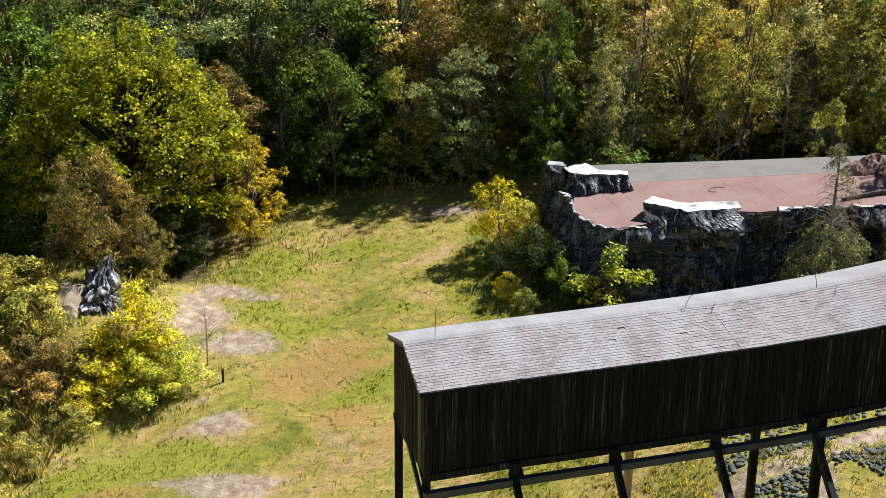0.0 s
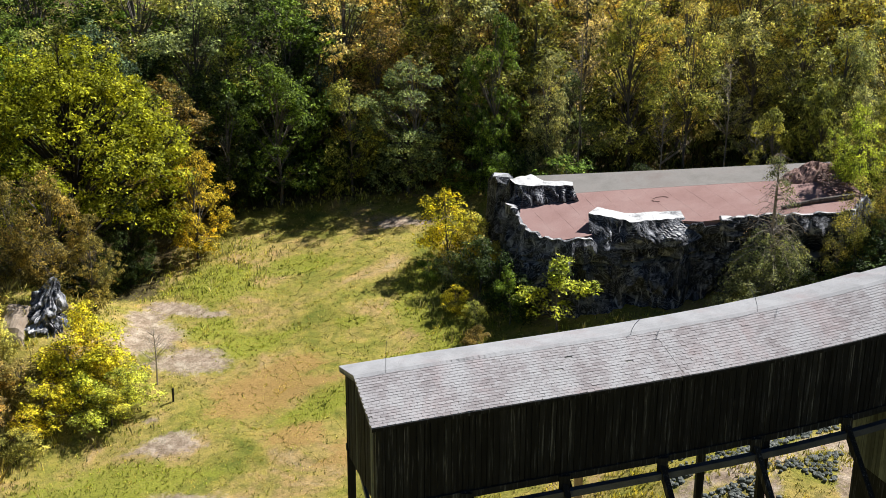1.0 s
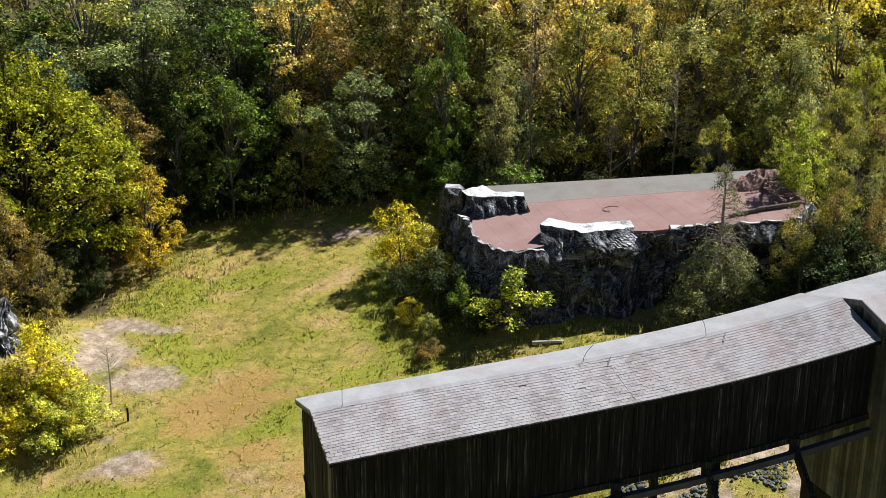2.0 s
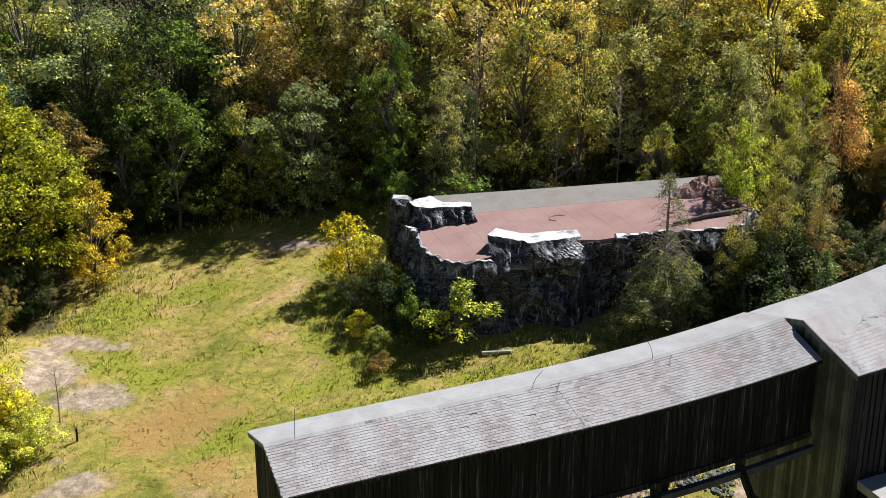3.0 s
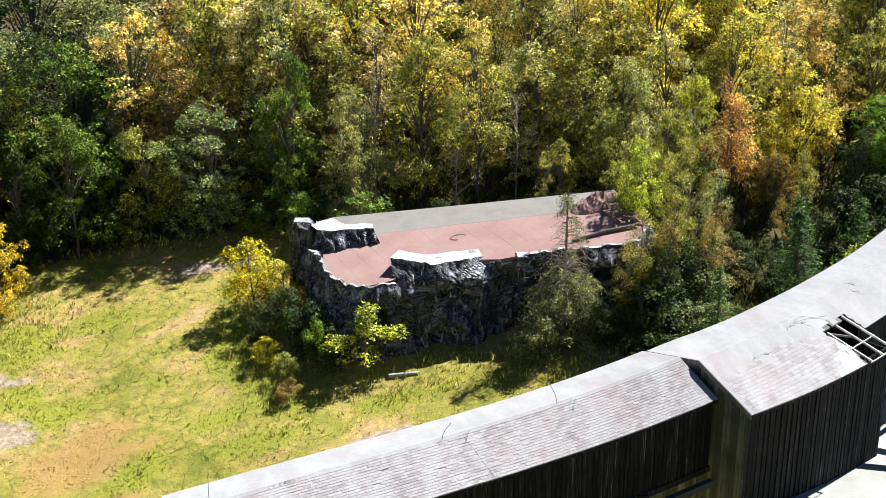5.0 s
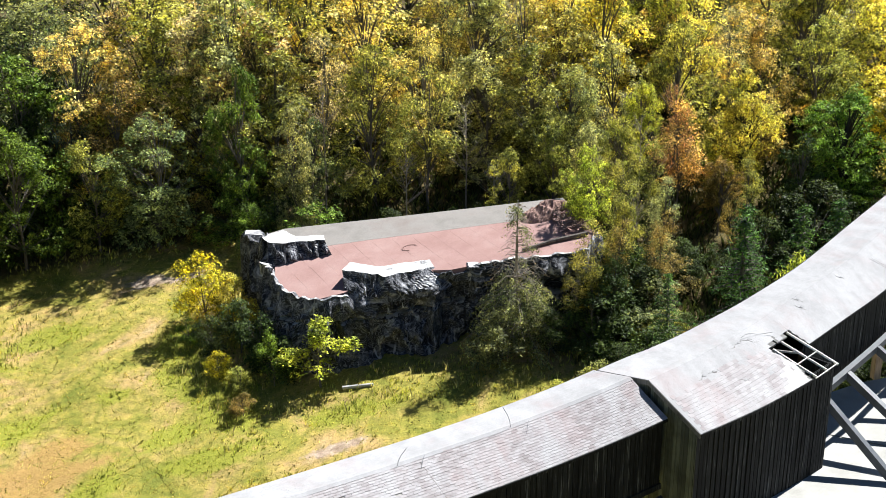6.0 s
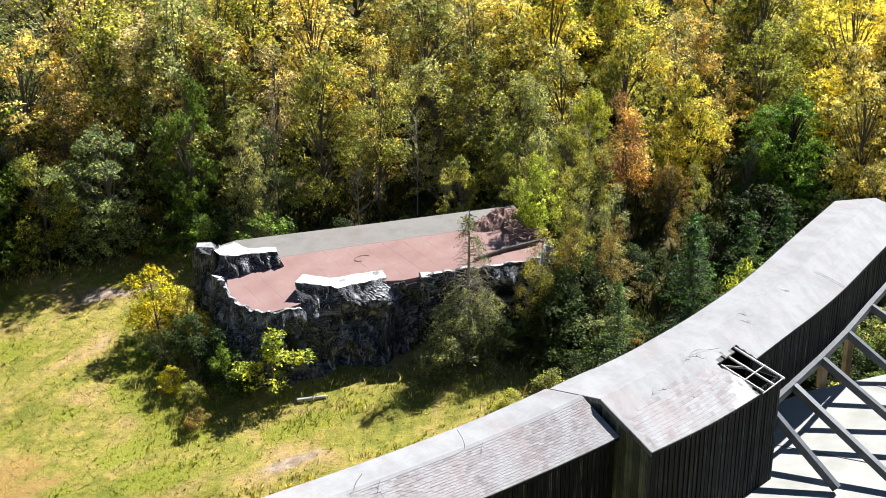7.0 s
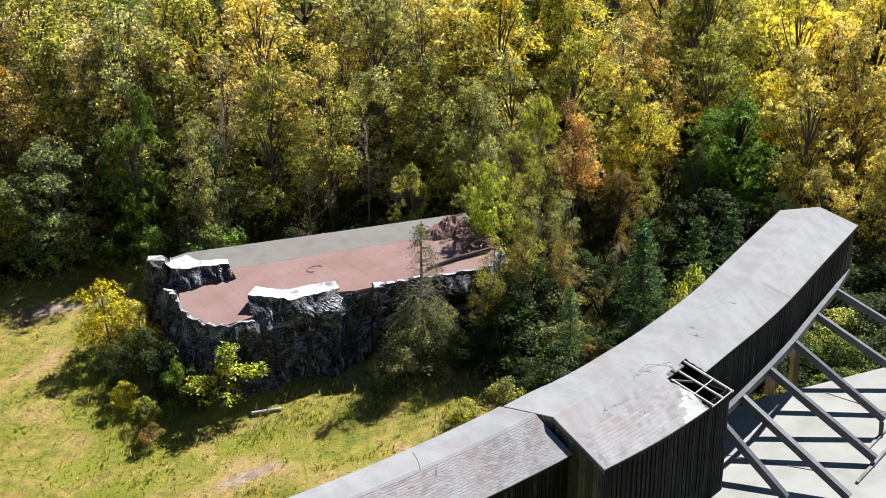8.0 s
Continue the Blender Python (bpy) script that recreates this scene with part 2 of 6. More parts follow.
def sweep(points, w, h):
    """One continuous squared beam through the points."""
    v, f = [], []
    n = len(points)
    for i, p in enumerate(points):
        p = Vector(p)
        d = (Vector(points[min(i + 1, n - 1)]) - Vector(points[max(i - 1, 0)])).normalized()
        s = d.cross(Vector((0, 0, 1))).normalized()
        u = s.cross(d)
        v += [p + s * (w / 2) * a + u * (h / 2) * b for a, b in ((-1, -1), (1, -1), (1, 1), (-1, 1))]
    for i in range(n - 1):
        f += [(i * 4 + k, i * 4 + (k + 1) % 4, i * 4 + 4 + (k + 1) % 4, i * 4 + 4 + k) for k in range(4)]
    return v, f + [(3, 2, 1, 0), (n * 4 - 4, n * 4 - 3, n * 4 - 2, n * 4 - 1)]


def strip(stations):
    """One continuous solid through four-cornered sections."""
    v = [p for st in stations for p in st]
    n = len(stations)
    f = [(i * 4 + k, i * 4 + (k + 1) % 4, i * 4 + 4 + (k + 1) % 4, i * 4 + 4 + k) for i in range(n - 1) for k in range(4)]
    return v, f + [(3, 2, 1, 0), (n * 4 - 4, n * 4 - 3, n * 4 - 2, n * 4 - 1)]


def joined(pieces):
    v, f = [], []
    for pv, pf in pieces:
        o = len(v)
        v += list(pv)
        f += [tuple(i + o for i in q) for q in pf]
    return v, f


UNIT = quads_box([(-0.5, -0.5, 0), (0.5, -0.5, 0), (0.5, 0.5, 0), (-0.5, 0.5, 0)], [(-0.5, -0.5, 1), (0.5, -0.5, 1), (0.5, 0.5, 1), (-0.5, 0.5, 1)])


def smooth_step(a, b, x):
    t = np.clip((x - a) / (b - a), 0, 1)
    return t * t * (3 - 2 * t)


def fbm(x, y, z=0.0, octaves=4):
    return noise.fractal(Vector((x, y, z)), 1.0, 2.0, octaves)


# ---- ground ----
def ground_z(x, y):
    cx = np.clip(x, -34, 70)
    cy = np.clip(y, 40, 175)
    z = 1.66 + 0.1217 * np.minimum(cx, 45) + 0.1512 * (np.minimum(cy, 110) - 66) + 0.17 * np.maximum(cy - 110, 0) + 0.04 * np.maximum(cx - 45, 0)
    z = z + 5.2 * np.exp(-((x + 22.5) / 5.2) ** 2 - ((y - 67.5) / 5.5) ** 2)
    z = z + 1.9 * np.exp(-((x - 16) / 8.0) ** 2 - ((y - 48) / 6.5) ** 2)
    z = z + 0.12 * np.sin(x * 0.55 + 0.4 * y) * np.cos(y * 0.43 - 0.2 * x)
    return z


def spots(x, y, items):
    """0..1 field of ellipses: (x, y, rx, ry, turn in degrees)."""
    out = np.zeros_like(x)
    for cx, cy, rx, ry, a in items:
        c, s = math.cos(radians(a)), math.sin(radians(a))
        u, v = ((x - cx) * c + (y - cy) * s) / rx, (-(x - cx) * s + (y - cy) * c) / ry
        a = np.arctan2(v, u)
        u = u * (1 + 0.22 * np.sin(3 * a + cx) + 0.14 * np.sin(7 * a + cy * 3) + 0.10 * np.sin(13 * a + cx * 5))
        out = np.maximum(out, 1 - smooth_step(0.45, 1.35, np.sqrt(u * u + v * v)))
    return out


BARE = [(0.4, 81.8, 1.8, 0.45, 12), (-11.9, 66.5, 2.7, 1.5, -4), (-14.9, 69.2, 1.9, 2.6, -25), (-13.9, 73.2, 2.6, 0.9, -22), (-15.6, 71.6, 1.3, 1.8, 0), (-11.4, 72.0, 1.2, 0.4, 0),
        (-11.9, 58.6, 1.9, 1.1, 0), (-13.4, 60.9, 0.5, 0.3, 15), (-10.6, 53.2, 3.2, 1.2, -8),
        (0.4, 82.2, 1.6, 0.8, 0), (2.8, 81.6, 1.9, 0.5, 0), (9.3, 59.2, 2.0, 0.5, 5),
        (14.6, 48.0, 3.4, 0.7, 20), (19.6, 50.0, 3.2, 0.8, 22), (12.6, 46.2, 0.8, 1.6, -20), (16.6, 46.4, 0.4, 2.0, -25), (20.6, 47.6, 0.5, 2.4, -25), (23.0, 50.6, 3.0, 1.6, 20)]
GREEN = [(2.2, 69.6, 1.8, 4.6, 12), (0.6, 64.0, 2.0, 1.2, 20), (-11.2, 70.0, 2.3, 1.6, 0), (-9.0, 67.6, 3.2, 1.4, 15), (-11.5, 76.0, 3.2, 3.0, 0), (3.8, 66.5, 2.4, 4.5, 15), (1.8, 72.5, 1.6, 3.0, 10), (2.8, 60.8, 3.2, 1.2, 0), (-4.0, 60.5, 2.6, 1.2, 35),
         (-14.0, 55.8, 4.0, 2.0, 0), (-17.5, 54.5, 4.5, 2.0, 10), (-2.5, 69.0, 1.2, 0.8, 0), (10.5, 62.2, 2.6, 1.2, 0), (-6.5, 77.5, 3.0, 1.6, 0)]
RUST = [(-7.6, 62.5, 3.4, 2.4, 10), (-5.6, 65.0, 2.0, 1.2, 0), (-16.6, 52.6, 2.2, 1.6, 0), (-1.0, 56.0, 3.0, 1.6, 0), (-5.0, 58.0, 1.8, 1.2, 0)]
gx = np.concatenate([np.linspace(-2500, -300, 6), np.linspace(-240, -60, 8), np.arange(-45, -30, 1.5), np.arange(-30, 30, 0.34), np.arange(30, 62, 1.2), np.linspace(66, 300, 10), np.linspace(500, 2500, 5)])
gy = np.concatenate([np.linspace(-2500, -200, 6), np.linspace(-100, 20, 9), np.arange(26, 50, 1.0), np.arange(50, 90, 0.34), np.arange(90, 130, 1.5), np.linspace(134, 300, 10), np.linspace(500, 4500, 6)])
XX, YY = np.meshgrid(gx, gy)
ZZ = ground_z(XX, YY)
for j in range(XX.shape[0]):
    if 45 < gy[j] < 95:
        for i in range(XX.shape[1]):
            if -30 < gx[i] < 30:
                ZZ[j, i] += 0.05 * fbm(gx[i] * 0.9, gy[j] * 0.9)
ny, nx = XX.shape
gfaces = [(j * nx + i, j * nx + i + 1, (j + 1) * nx + i + 1, (j + 1) * nx + i) for j in range(ny - 1) for i in range(nx - 1)]
gme = mesh_of("ground", np.stack([XX, YY, ZZ], -1).reshape(-1, 3), gfaces, GROUND, True)
forest_floor = np.clip(smooth_step(85.5, 88.5, YY + 0.45 * np.maximum(XX - 4, 0)) + smooth_step(24, 30, XX) * smooth_step(44, 50, YY) + smooth_step(-14.0, -17.0, XX) * smooth_step(73.5, 76, YY), 0, 1)
for attr, vals in (("bare", spots(XX, YY, BARE)), ("green", spots(XX, YY, GREEN)), ("rust", spots(XX, YY, RUST)), ("litter", forest_floor * 1.3)):
    gme.attributes.new(attr, "FLOAT", "POINT").data.foreach_set("value", vals.ravel().astype(np.float32))
tagged(new("ground", gme), "sloping meadow of dry mown grass with bare sandy patches", "ground", kind="structure")


# ---- the covered walkway, lower run ----
A0, A_DIR = Vector((-0.457, 28.273, 0)), Vector((0.9698, 0.2440, 0))
A_OUT = Vector((0.2440, -0.9698, 0))      # towards the open side
A_LEN, A_HALF, A_RISE = 16.62, 2.03, 0.60


def a_eave(s):
    return 15.51 + 0.0535 * s - 0.00344 * s * s + 0.00032 * s ** 3


def a_floor(s):
    return a_eave(s) - 2.42


def a_at(s, out, z):
    """out: metres outside the eave line of the open side."""
    p = A0 + A_DIR * s + A_OUT * (out + 0.00196 * s * s)      # the run bends slightly
    return Vector((p.x, p.y, z))


def slope_point(s, k):
    """k 0 at the open side's eave, 1 at the ridge, 2 at the far eave."""
    return a_at(s, -A_HALF * k, a_eave(s) + A_RISE * (1 - abs(1 - k)))


low_run = thing("covered_walkway", (0, 30, 13), "long covered timber walkway on stilts with faded shingle roof", "covered walkway")


def shingle_at(p00, p10, p11, p01, lift, thick=0.014):
    """A shingle tab as a thin wedge over four corners of the slope; its lower edge stands proud."""
    p00, p10, p11, p01 = [Vector(p) for p in (p00, p10, p11, p01)]
    nrm = (p10 - p00).cross(p01 - p00).normalized()
    lo = [p00 + nrm * lift, p10 + nrm * lift, p11 + nrm * 0.002, p01 + nrm * 0.002]
    return quads_box(lo, [q + nrm * thick for q in lo])


rng = random.Random(5)
COURSES = 19
# decking under the shingles
deck_v, deck_f = [], []
for i in range(35):
    s = -0.12 + (A_LEN + 0.12) * i / 34
    for k in (0.0, 1.0, 2.0):
        p = slope_point(s, k)
        deck_v += [p, p - Vector((0, 0, 0.09))]
for i in range(34):
    o = i * 6
    for a, b in ((0, 2), (2, 4)):
        deck_f += [(o + a, o + 6 + a, o + 6 + b, o + b), (o + a + 1, o + b + 1, o + 6 + b + 1, o + 6 + a + 1)]
    deck_f += [(o, o + 1, o + 7, o + 6), (o + 4, o + 10, o + 11, o + 5)]
deck_f += [(0, 2, 3, 1), (2, 4, 5, 3), (204, 205, 207, 206), (206, 207, 209, 208)]
low_roof = put("roof", mesh_of("roof", deck_v, deck_f, WOOD_GREY), low_run, "shallow gabled roof of faded pinkish grey shingles")
rest, rear, tab_objects = [], [], []
TAB = 0.215
for c in range(COURSES):
    k0, k1 = c / COURSES * 0.985, min((c + 1.35) / COURSES, 1.0) * 0.985
    s = -0.12 + (c % 2) * -TAB / 2
    while s < A_LEN - 0.05:
        a, b = max(s + 0.0035, -0.14), min(s + TAB - 0.0035, A_LEN)
        if b - a > 0.05:
            j = rng.uniform(-0.002, 0.003)
            lifted = rng.uniform(0.010, 0.018) + (rng.random() < 0.02) * rng.uniform(0.004, 0.012)
            q = shingle_at(slope_point(a, k0 + j), slope_point(b, k0 + j), slope_point(b, k1), slope_point(a, k1), lifted)
            if rng.random() > 0.0015:
                if 6.9 < s < 10.3:
                    tab_objects.append((slope_point(a, k0 + j), slope_point(b, k0 + j), slope_point(a, k1)))
                else:
                    rest.append(q)
        s += TAB
for c in range(COURSES):
    k0, k1 = 2 - c / COURSES * 0.985, 2 - min((c + 1.35) / COURSES, 1.0) * 0.985
    s = -0.12 + (c % 2) * -TAB / 2
    while s < A_LEN - 0.05:
        a, b = max(s + 0.0015, -0.14), min(s + TAB - 0.0015, A_LEN)
        if b - a > 0.05:
            rear.append(shingle_at(slope_point(b, k0), slope_point(a, k0), slope_point(a, k1), slope_point(b, k1), 0.01))
        s += TAB
put("shingle_field", mesh_of("shingle_field", *joined(rest), SHINGLE_REST), low_roof, kind="stuff")
put("shingle_field", mesh_of("shingle_field", *joined(rear), SHINGLE_PALE), low_roof, "bleached shingle field", kind="stuff")
tab_mesh = mesh_of("shingle", *quads_box([(0, 0, 0.012), (1, 0, 0.012), (1, 1, 0.002), (0, 1, 0.002)], [(0, 0, 0.026), (1, 0, 0.026), (1, 1, 0.016), (0, 1, 0.016)]), SHINGLE)
for p00, p10, p01 in tab_objects:
    ex, ey = p10 - p00, p01 - p00
    ez = ex.cross(ey).normalized() * rng.uniform(0.85, 1.3)
    put("shingle", tab_mesh, low_roof, m=Matrix(((ex.x, ey.x, ez.x, p00.x), (ex.y, ey.y, ez.y, p00.y), (ex.z, ey.z, ez.z, p00.z), (0, 0, 0, 1))))
# ridge caps
caps = []
s = -0.14
while s < A_LEN:
    e = min(s + 0.30, A_LEN)
    l0, r0, t0 = slope_point(s, 0.925), slope_point(s, 1.075), slope_point(s, 1.0)
    l1, r1, t1 = slope_point(e, 0.925), slope_point(e, 1.075), slope_point(e, 1.0)
    up = Vector((0, 0, 0.014))
    v = [p + up for p in (l0, t0, r0, l1, t1, r1)] + [p + up + Vector((0, 0, 0.015)) for p in (l0, t0, r0, l1, t1, r1)]
    caps.append((v, [(6, 7, 10, 9), (7, 8, 11, 10), (0, 3, 4, 1), (1, 4, 5, 2), (0, 6, 9, 3), (2, 5, 11, 8), (0, 1, 7, 6), (1, 2, 8, 7), (3, 9, 10, 4), (4, 10, 11, 5)]))
    s += 0.16
put("ridge_cap", mesh_of("ridge_cap", *joined(caps), SHINGLE_PALE), low_roof, "bleached ridge cap shingles", kind="stuff")
# eave boards
for out, z0 in ((0.02, 0), (-2 * A_HALF - 0.02, 0)):
    line = [a_at(s0, out, a_eave(s0) - 0.045) for s0 in [-0.12 + (A_LEN + 0.1) * i / 12 for i in range(13)]]
    put("fascia_board", mesh_of("fascia_board", *sweep(line, 0.03, 0.10), WOOD_DARK), low_roof)
for k0, k1 in ((0, 1), (2, 1)):
    put("rake_board", mesh_of("rake_board", *bar(slope_point(-0.10, k0) - Vector((0, 0, 0.08)), slope_point(-0.10, k1) - Vector((0, 0, 0.08)), 0.035, 0.16), WOOD_GREY), low_roof)
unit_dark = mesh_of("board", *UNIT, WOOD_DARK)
unit_green = mesh_of("board", *UNIT, WOOD_GREEN)


def board(parent, me, x, y, z0, z1, w, d, rz, tilt=0.0):
    m = Matrix.Translation((x, y, z0)) @ Euler((0, tilt, rz)).to_matrix().to_4x4() @ Matrix.Diagonal((w, d, z1 - z0, 1))
    return put("board", me, parent, m=m)


A_RZ = math.atan2(A_DIR.y, A_DIR.x)
WALL_IN = 0.17
for far in (0, 1):
    out = -WALL_IN if not far else -2 * A_HALF + WALL_IN
    frame_v = []
    for i in range(17):
        s = 0.05 + (A_LEN - 0.1) * i / 16
        t = out + (-0.05 if not far else 0.05)
        frame_v.append((s, t))
    back = [(a_at(s0, t0 - 0.01, a_floor(s0)), a_at(s0, t0 + 0.01, a_floor(s0)), a_at(s0, t0 + 0.01, a_eave(s0) - 0.02), a_at(s0, t0 - 0.01, a_eave(s0) - 0.02)) for s0, t0 in frame_v]
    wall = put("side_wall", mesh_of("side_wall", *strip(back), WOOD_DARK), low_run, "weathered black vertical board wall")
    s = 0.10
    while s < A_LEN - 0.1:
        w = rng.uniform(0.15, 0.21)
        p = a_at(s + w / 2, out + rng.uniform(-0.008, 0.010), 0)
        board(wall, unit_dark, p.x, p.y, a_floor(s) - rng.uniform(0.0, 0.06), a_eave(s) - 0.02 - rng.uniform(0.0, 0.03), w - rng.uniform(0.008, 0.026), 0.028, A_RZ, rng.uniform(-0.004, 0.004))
        s += w
# gable end
gable = put("gable_wall", mesh_of("gable_wall", *quads_box([a_at(0.09, -WALL_IN, 13.15), a_at(0.13, -WALL_IN, 13.15), a_at(0.13, -2 * A_HALF + WALL_IN, 13.15), a_at(0.09, -2 * A_HALF + WALL_IN, 13.15)],
                                                           [a_at(0.09, -WALL_IN, 15.4), a_at(0.13, -WALL_IN, 15.4), a_at(0.13, -2 * A_HALF + WALL_IN, 15.4), a_at(0.09, -2 * A_HALF + WALL_IN, 15.4)]), WOOD_DARK), low_run, "weathered board gable end")
o = WALL_IN
while o < 2 * A_HALF - WALL_IN:
    w = rng.uniform(0.15, 0.21)
    k = (o + w / 2) / A_HALF
    top = a_eave(0) + A_RISE * (1 - abs(1 - k)) - 0.10
    p = a_at(0.05 + rng.uniform(-0.008, 0.008), -(o + w / 2), 0)
    board(gable, unit_green if rng.random() < 0.3 else unit_dark, p.x, p.y, 13.05 - 0.28 * k * 0.5 - rng.uniform(0, 0.05), top, w - rng.uniform(0.008, 0.02), 0.028, A_RZ + math.pi / 2)
    o += w
for out in (-WALL_IN + 0.0, -2 * A_HALF + WALL_IN):
    put("corner_post", mesh_of("corner_post", *bar(a_at(0.10, out, 11.9), a_at(0.10, out, 15.42), 0.15, 0.15), WOOD_DARK), low_run)
# floor, sill beams, walkway ledger, braces and stilts
fl, ff = [], []
for i in range(17):
    s = 0.1 + (A_LEN - 0.1) * i / 16
    fl += [a_at(s, -0.2, a_floor(s) - 0.02), a_at(s, -2 * A_HALF + 0.2, a_floor(s) - 0.02), a_at(s, -2 * A_HALF + 0.2, a_floor(s) + 0.04), a_at(s, -0.2, a_floor(s) + 0.04)]
    if i:
        ff += [((i - 1) * 4 + k, (i - 1) * 4 + (k + 1) % 4, i * 4 + (k + 1) % 4, i * 4 + k) for k in range(4)]
put("floor_deck", mesh_of("floor_deck", fl, ff, WOOD_DARK), low_run)
for out in (-WALL_IN, -2 * A_HALF + WALL_IN):
    put("sill_beam", mesh_of("sill_beam", *sweep([a_at(A_LEN * i / 8, out, a_floor(A_LEN * i / 8) - 0.13) for i in range(9)], 0.14, 0.2), WOOD_DARK), low_run)
put("ledger_beam", mesh_of("ledger_beam", *sweep([a_at(A_LEN * i / 8, 0.02, a_floor(A_LEN * i / 8) - 0.56) for i in range(9)], 0.20, 0.20), METAL), low_run, "blue-grey steel ledger beam")
for s in (2.5, 5.35, 8.3, 11.2, 14.1):
    zf = a_floor(s) - 0.15
    put("brace", mesh_of("brace", *bar(a_at(s, -0.25, zf), a_at(s + 0.05, 2.1, zf - 2.6), 0.17, 0.20), WOOD_DARK), low_run, "sloping dark timber brace")
    put("hanger", mesh_of("hanger", *bar(a_at(s, -0.05, zf + 0.1), a_at(s, -0.05, zf - 0.6), 0.30, 0.08), WOOD_DARK), low_run)
    put("cross_brace", mesh_of("cross_brace", *bar(a_at(s + 0.3, -0.3, zf - 0.5), a_at(s + 0.9, -2 * A_HALF + 0.3, zf), 0.12, 0.12), WOOD_DARK), low_run)
put("cross_brace", mesh_of("cross_brace", *bar(a_at(0.2, -0.2, 12.2), a_at(0.25, -2.2, 13.0), 0.13, 0.13), WOOD_DARK), low_run)
put("cross_brace", mesh_of("cross_brace", *bar(a_at(0.15, -0.15, 11.6), a_at(0.12, -3.6, 13.4), 0.10, 0.16), METAL), low_run)
for s in (0.12, 7.4, 11.6):
    for out in (-0.25, -2 * A_HALF + 0.3):
        p = a_at(s, out, 0)
        if s == 7.4 and out > -1:
            continue
        put("stilt", mesh_of("stilt", *bar((p.x, p.y, float(ground_z(p.x, p.y)) - 0.3), (p.x, p.y, a_floor(s) - 0.1), 0.24, 0.24), WOOD_TAN if s == 7.4 else WOOD_DARK), low_run)
for sg in (-1, 1):
    p0, p1 = a_at(7.4, -2 * A_HALF + 0.3, 0), a_at(7.4 + 0.95 * sg, -2 * A_HALF + 0.3, 0)
    put("knee_brace", mesh_of("knee_brace", *bar((p0.x, p0.y, a_floor(7.4) - 1.2), (p1.x, p1.y, a_floor(7.4) - 0.2), 0.13, 0.16), WOOD_TAN), low_run, "tan timber knee brace")
# thin wires standing off the ridge
for s, h, bend in ((0.75, 0.95, 0.02), (8.0, 0.55, 0.3), (12.0, 0.75, -0.25)):
    b0 = slope_point(s, 0.95)
    pts = [b0 + Vector((bend * t * t, 0.05 * t, h * t)) for t in (0, 0.3, 0.6, 1.0)]
    put("wire", mesh_of("wire", *tube(pts, [0.008] * 4, 4), METAL), low_run)
for s, k in ((8.6, 0.75), (12.3, 0.72)):
    pts = [slope_point(s + 0.35 * t, k + 0.22 * t) + Vector((0, 0, 0.05 + 0.05 * math.sin(3 * t))) for t in (0, 0.35, 0.7, 1)]
    put("wire", mesh_of("wire", *tube(pts, [0.007] * 4, 4), METAL), low_run)
# a patched seam of tar down the slope
seam_pts = [slope_point(8.78 - 0.08 * i / 6, 0.03 + 0.93 * i / 6) + Vector((0, -0.004, 0.022)) for i in range(7)]
put("tar_seam", mesh_of("tar_seam", *tube(seam_pts, [0.007] * 7, 5), BARK), low_roof, "dark tar seam")

# ---- the covered walkway, upper curved run ----
RIDGE = [(15.65, 33.08, 17.70), (17.60, 33.82, 17.88), (19.55, 34.72, 18.08), (21.48, 35.77, 18.28), (23.39, 36.77, 18.53), (25.15, 37.70, 18.75), (26.98, 38.78, 19.01), (29.99, 40.80, 19.43), (33.48, 43.15, 19.86)]
B_P = [Vector(p) for p in RIDGE]
U_END, U_STEP, PITCH = 8.0, 2.93, 0.285     # the open side's slope is wider up to U_STEP


def b_curve(u):
    """The ridge and the level direction along it, u from 0 to 8."""
    i = min(int(u), 7)
    f = u - i
    p0, p1, p2, p3 = B_P[max(i - 1, 0)], B_P[i], B_P[i + 1], B_P[min(i + 2, 8)]
    p = 0.5 * (2 * p1 + (p2 - p0) * f + (2 * p0 - 5 * p1 + 4 * p2 - p3) * f * f + (3 * p1 - p0 - 3 * p2 + p3) * f ** 3)
    d = 0.5 * ((p2 - p0) + 2 * (2 * p0 - 5 * p1 + 4 * p2 - p3) * f + 3 * (3 * p1 - p0 - 3 * p2 + p3) * f * f)
    d.z = 0
    return p, d.normalized()


def near_half(u):
    return 2.64 + 0.11 * u if u <= U_STEP else 1.80


def far_half(u):
    return 1.80 + 0.65 * float(1 - smooth_step(0.5, 4.0, u)) + 0.3 * float(1 - smooth_step(0.3, 1.7, u))


def b_at(u, out, dz=0.0):
    """A point out metres from the ridge towards the open side, dz above the ridge."""
    p, d = b_curve(u)
    n = Vector((d.y, -d.x, 0))
    if u < 1.0:
        n = (n * u + Vector((0.256, -0.967, 0)) * (1 - u)).normalized()
    return p + n * out + Vector((0, 0, dz))


def b_roof(u, out):
    return b_at(u, out, -PITCH * abs(out))


high_run = thing("covered_walkway", (25, 36, 16), "curved covered timber walkway with bleached roof and a torn hole", "covered walkway")
US = [2.1 * i / 19 for i in range(19)] + [2.1 + 0.045 * i for i in range(20)] + [3.0 + 5.0 * i / 44 for i in range(45)]
NB = len(US) - 1
COURSE = 0.15
rest, pink, deck, bald = [], [], [], []


def torn(u, out):
    r = noise.noise(Vector((u * 6.5, out * 3.4, 3))) + 0.5 * noise.noise(Vector((u * 17, out * 8, 5)))
    return 2.25 + 0.13 * r < u < U_STEP + 0.02 and out > 0.95 + 0.4 * r + 0.4 * max(0, 2.5 - u)


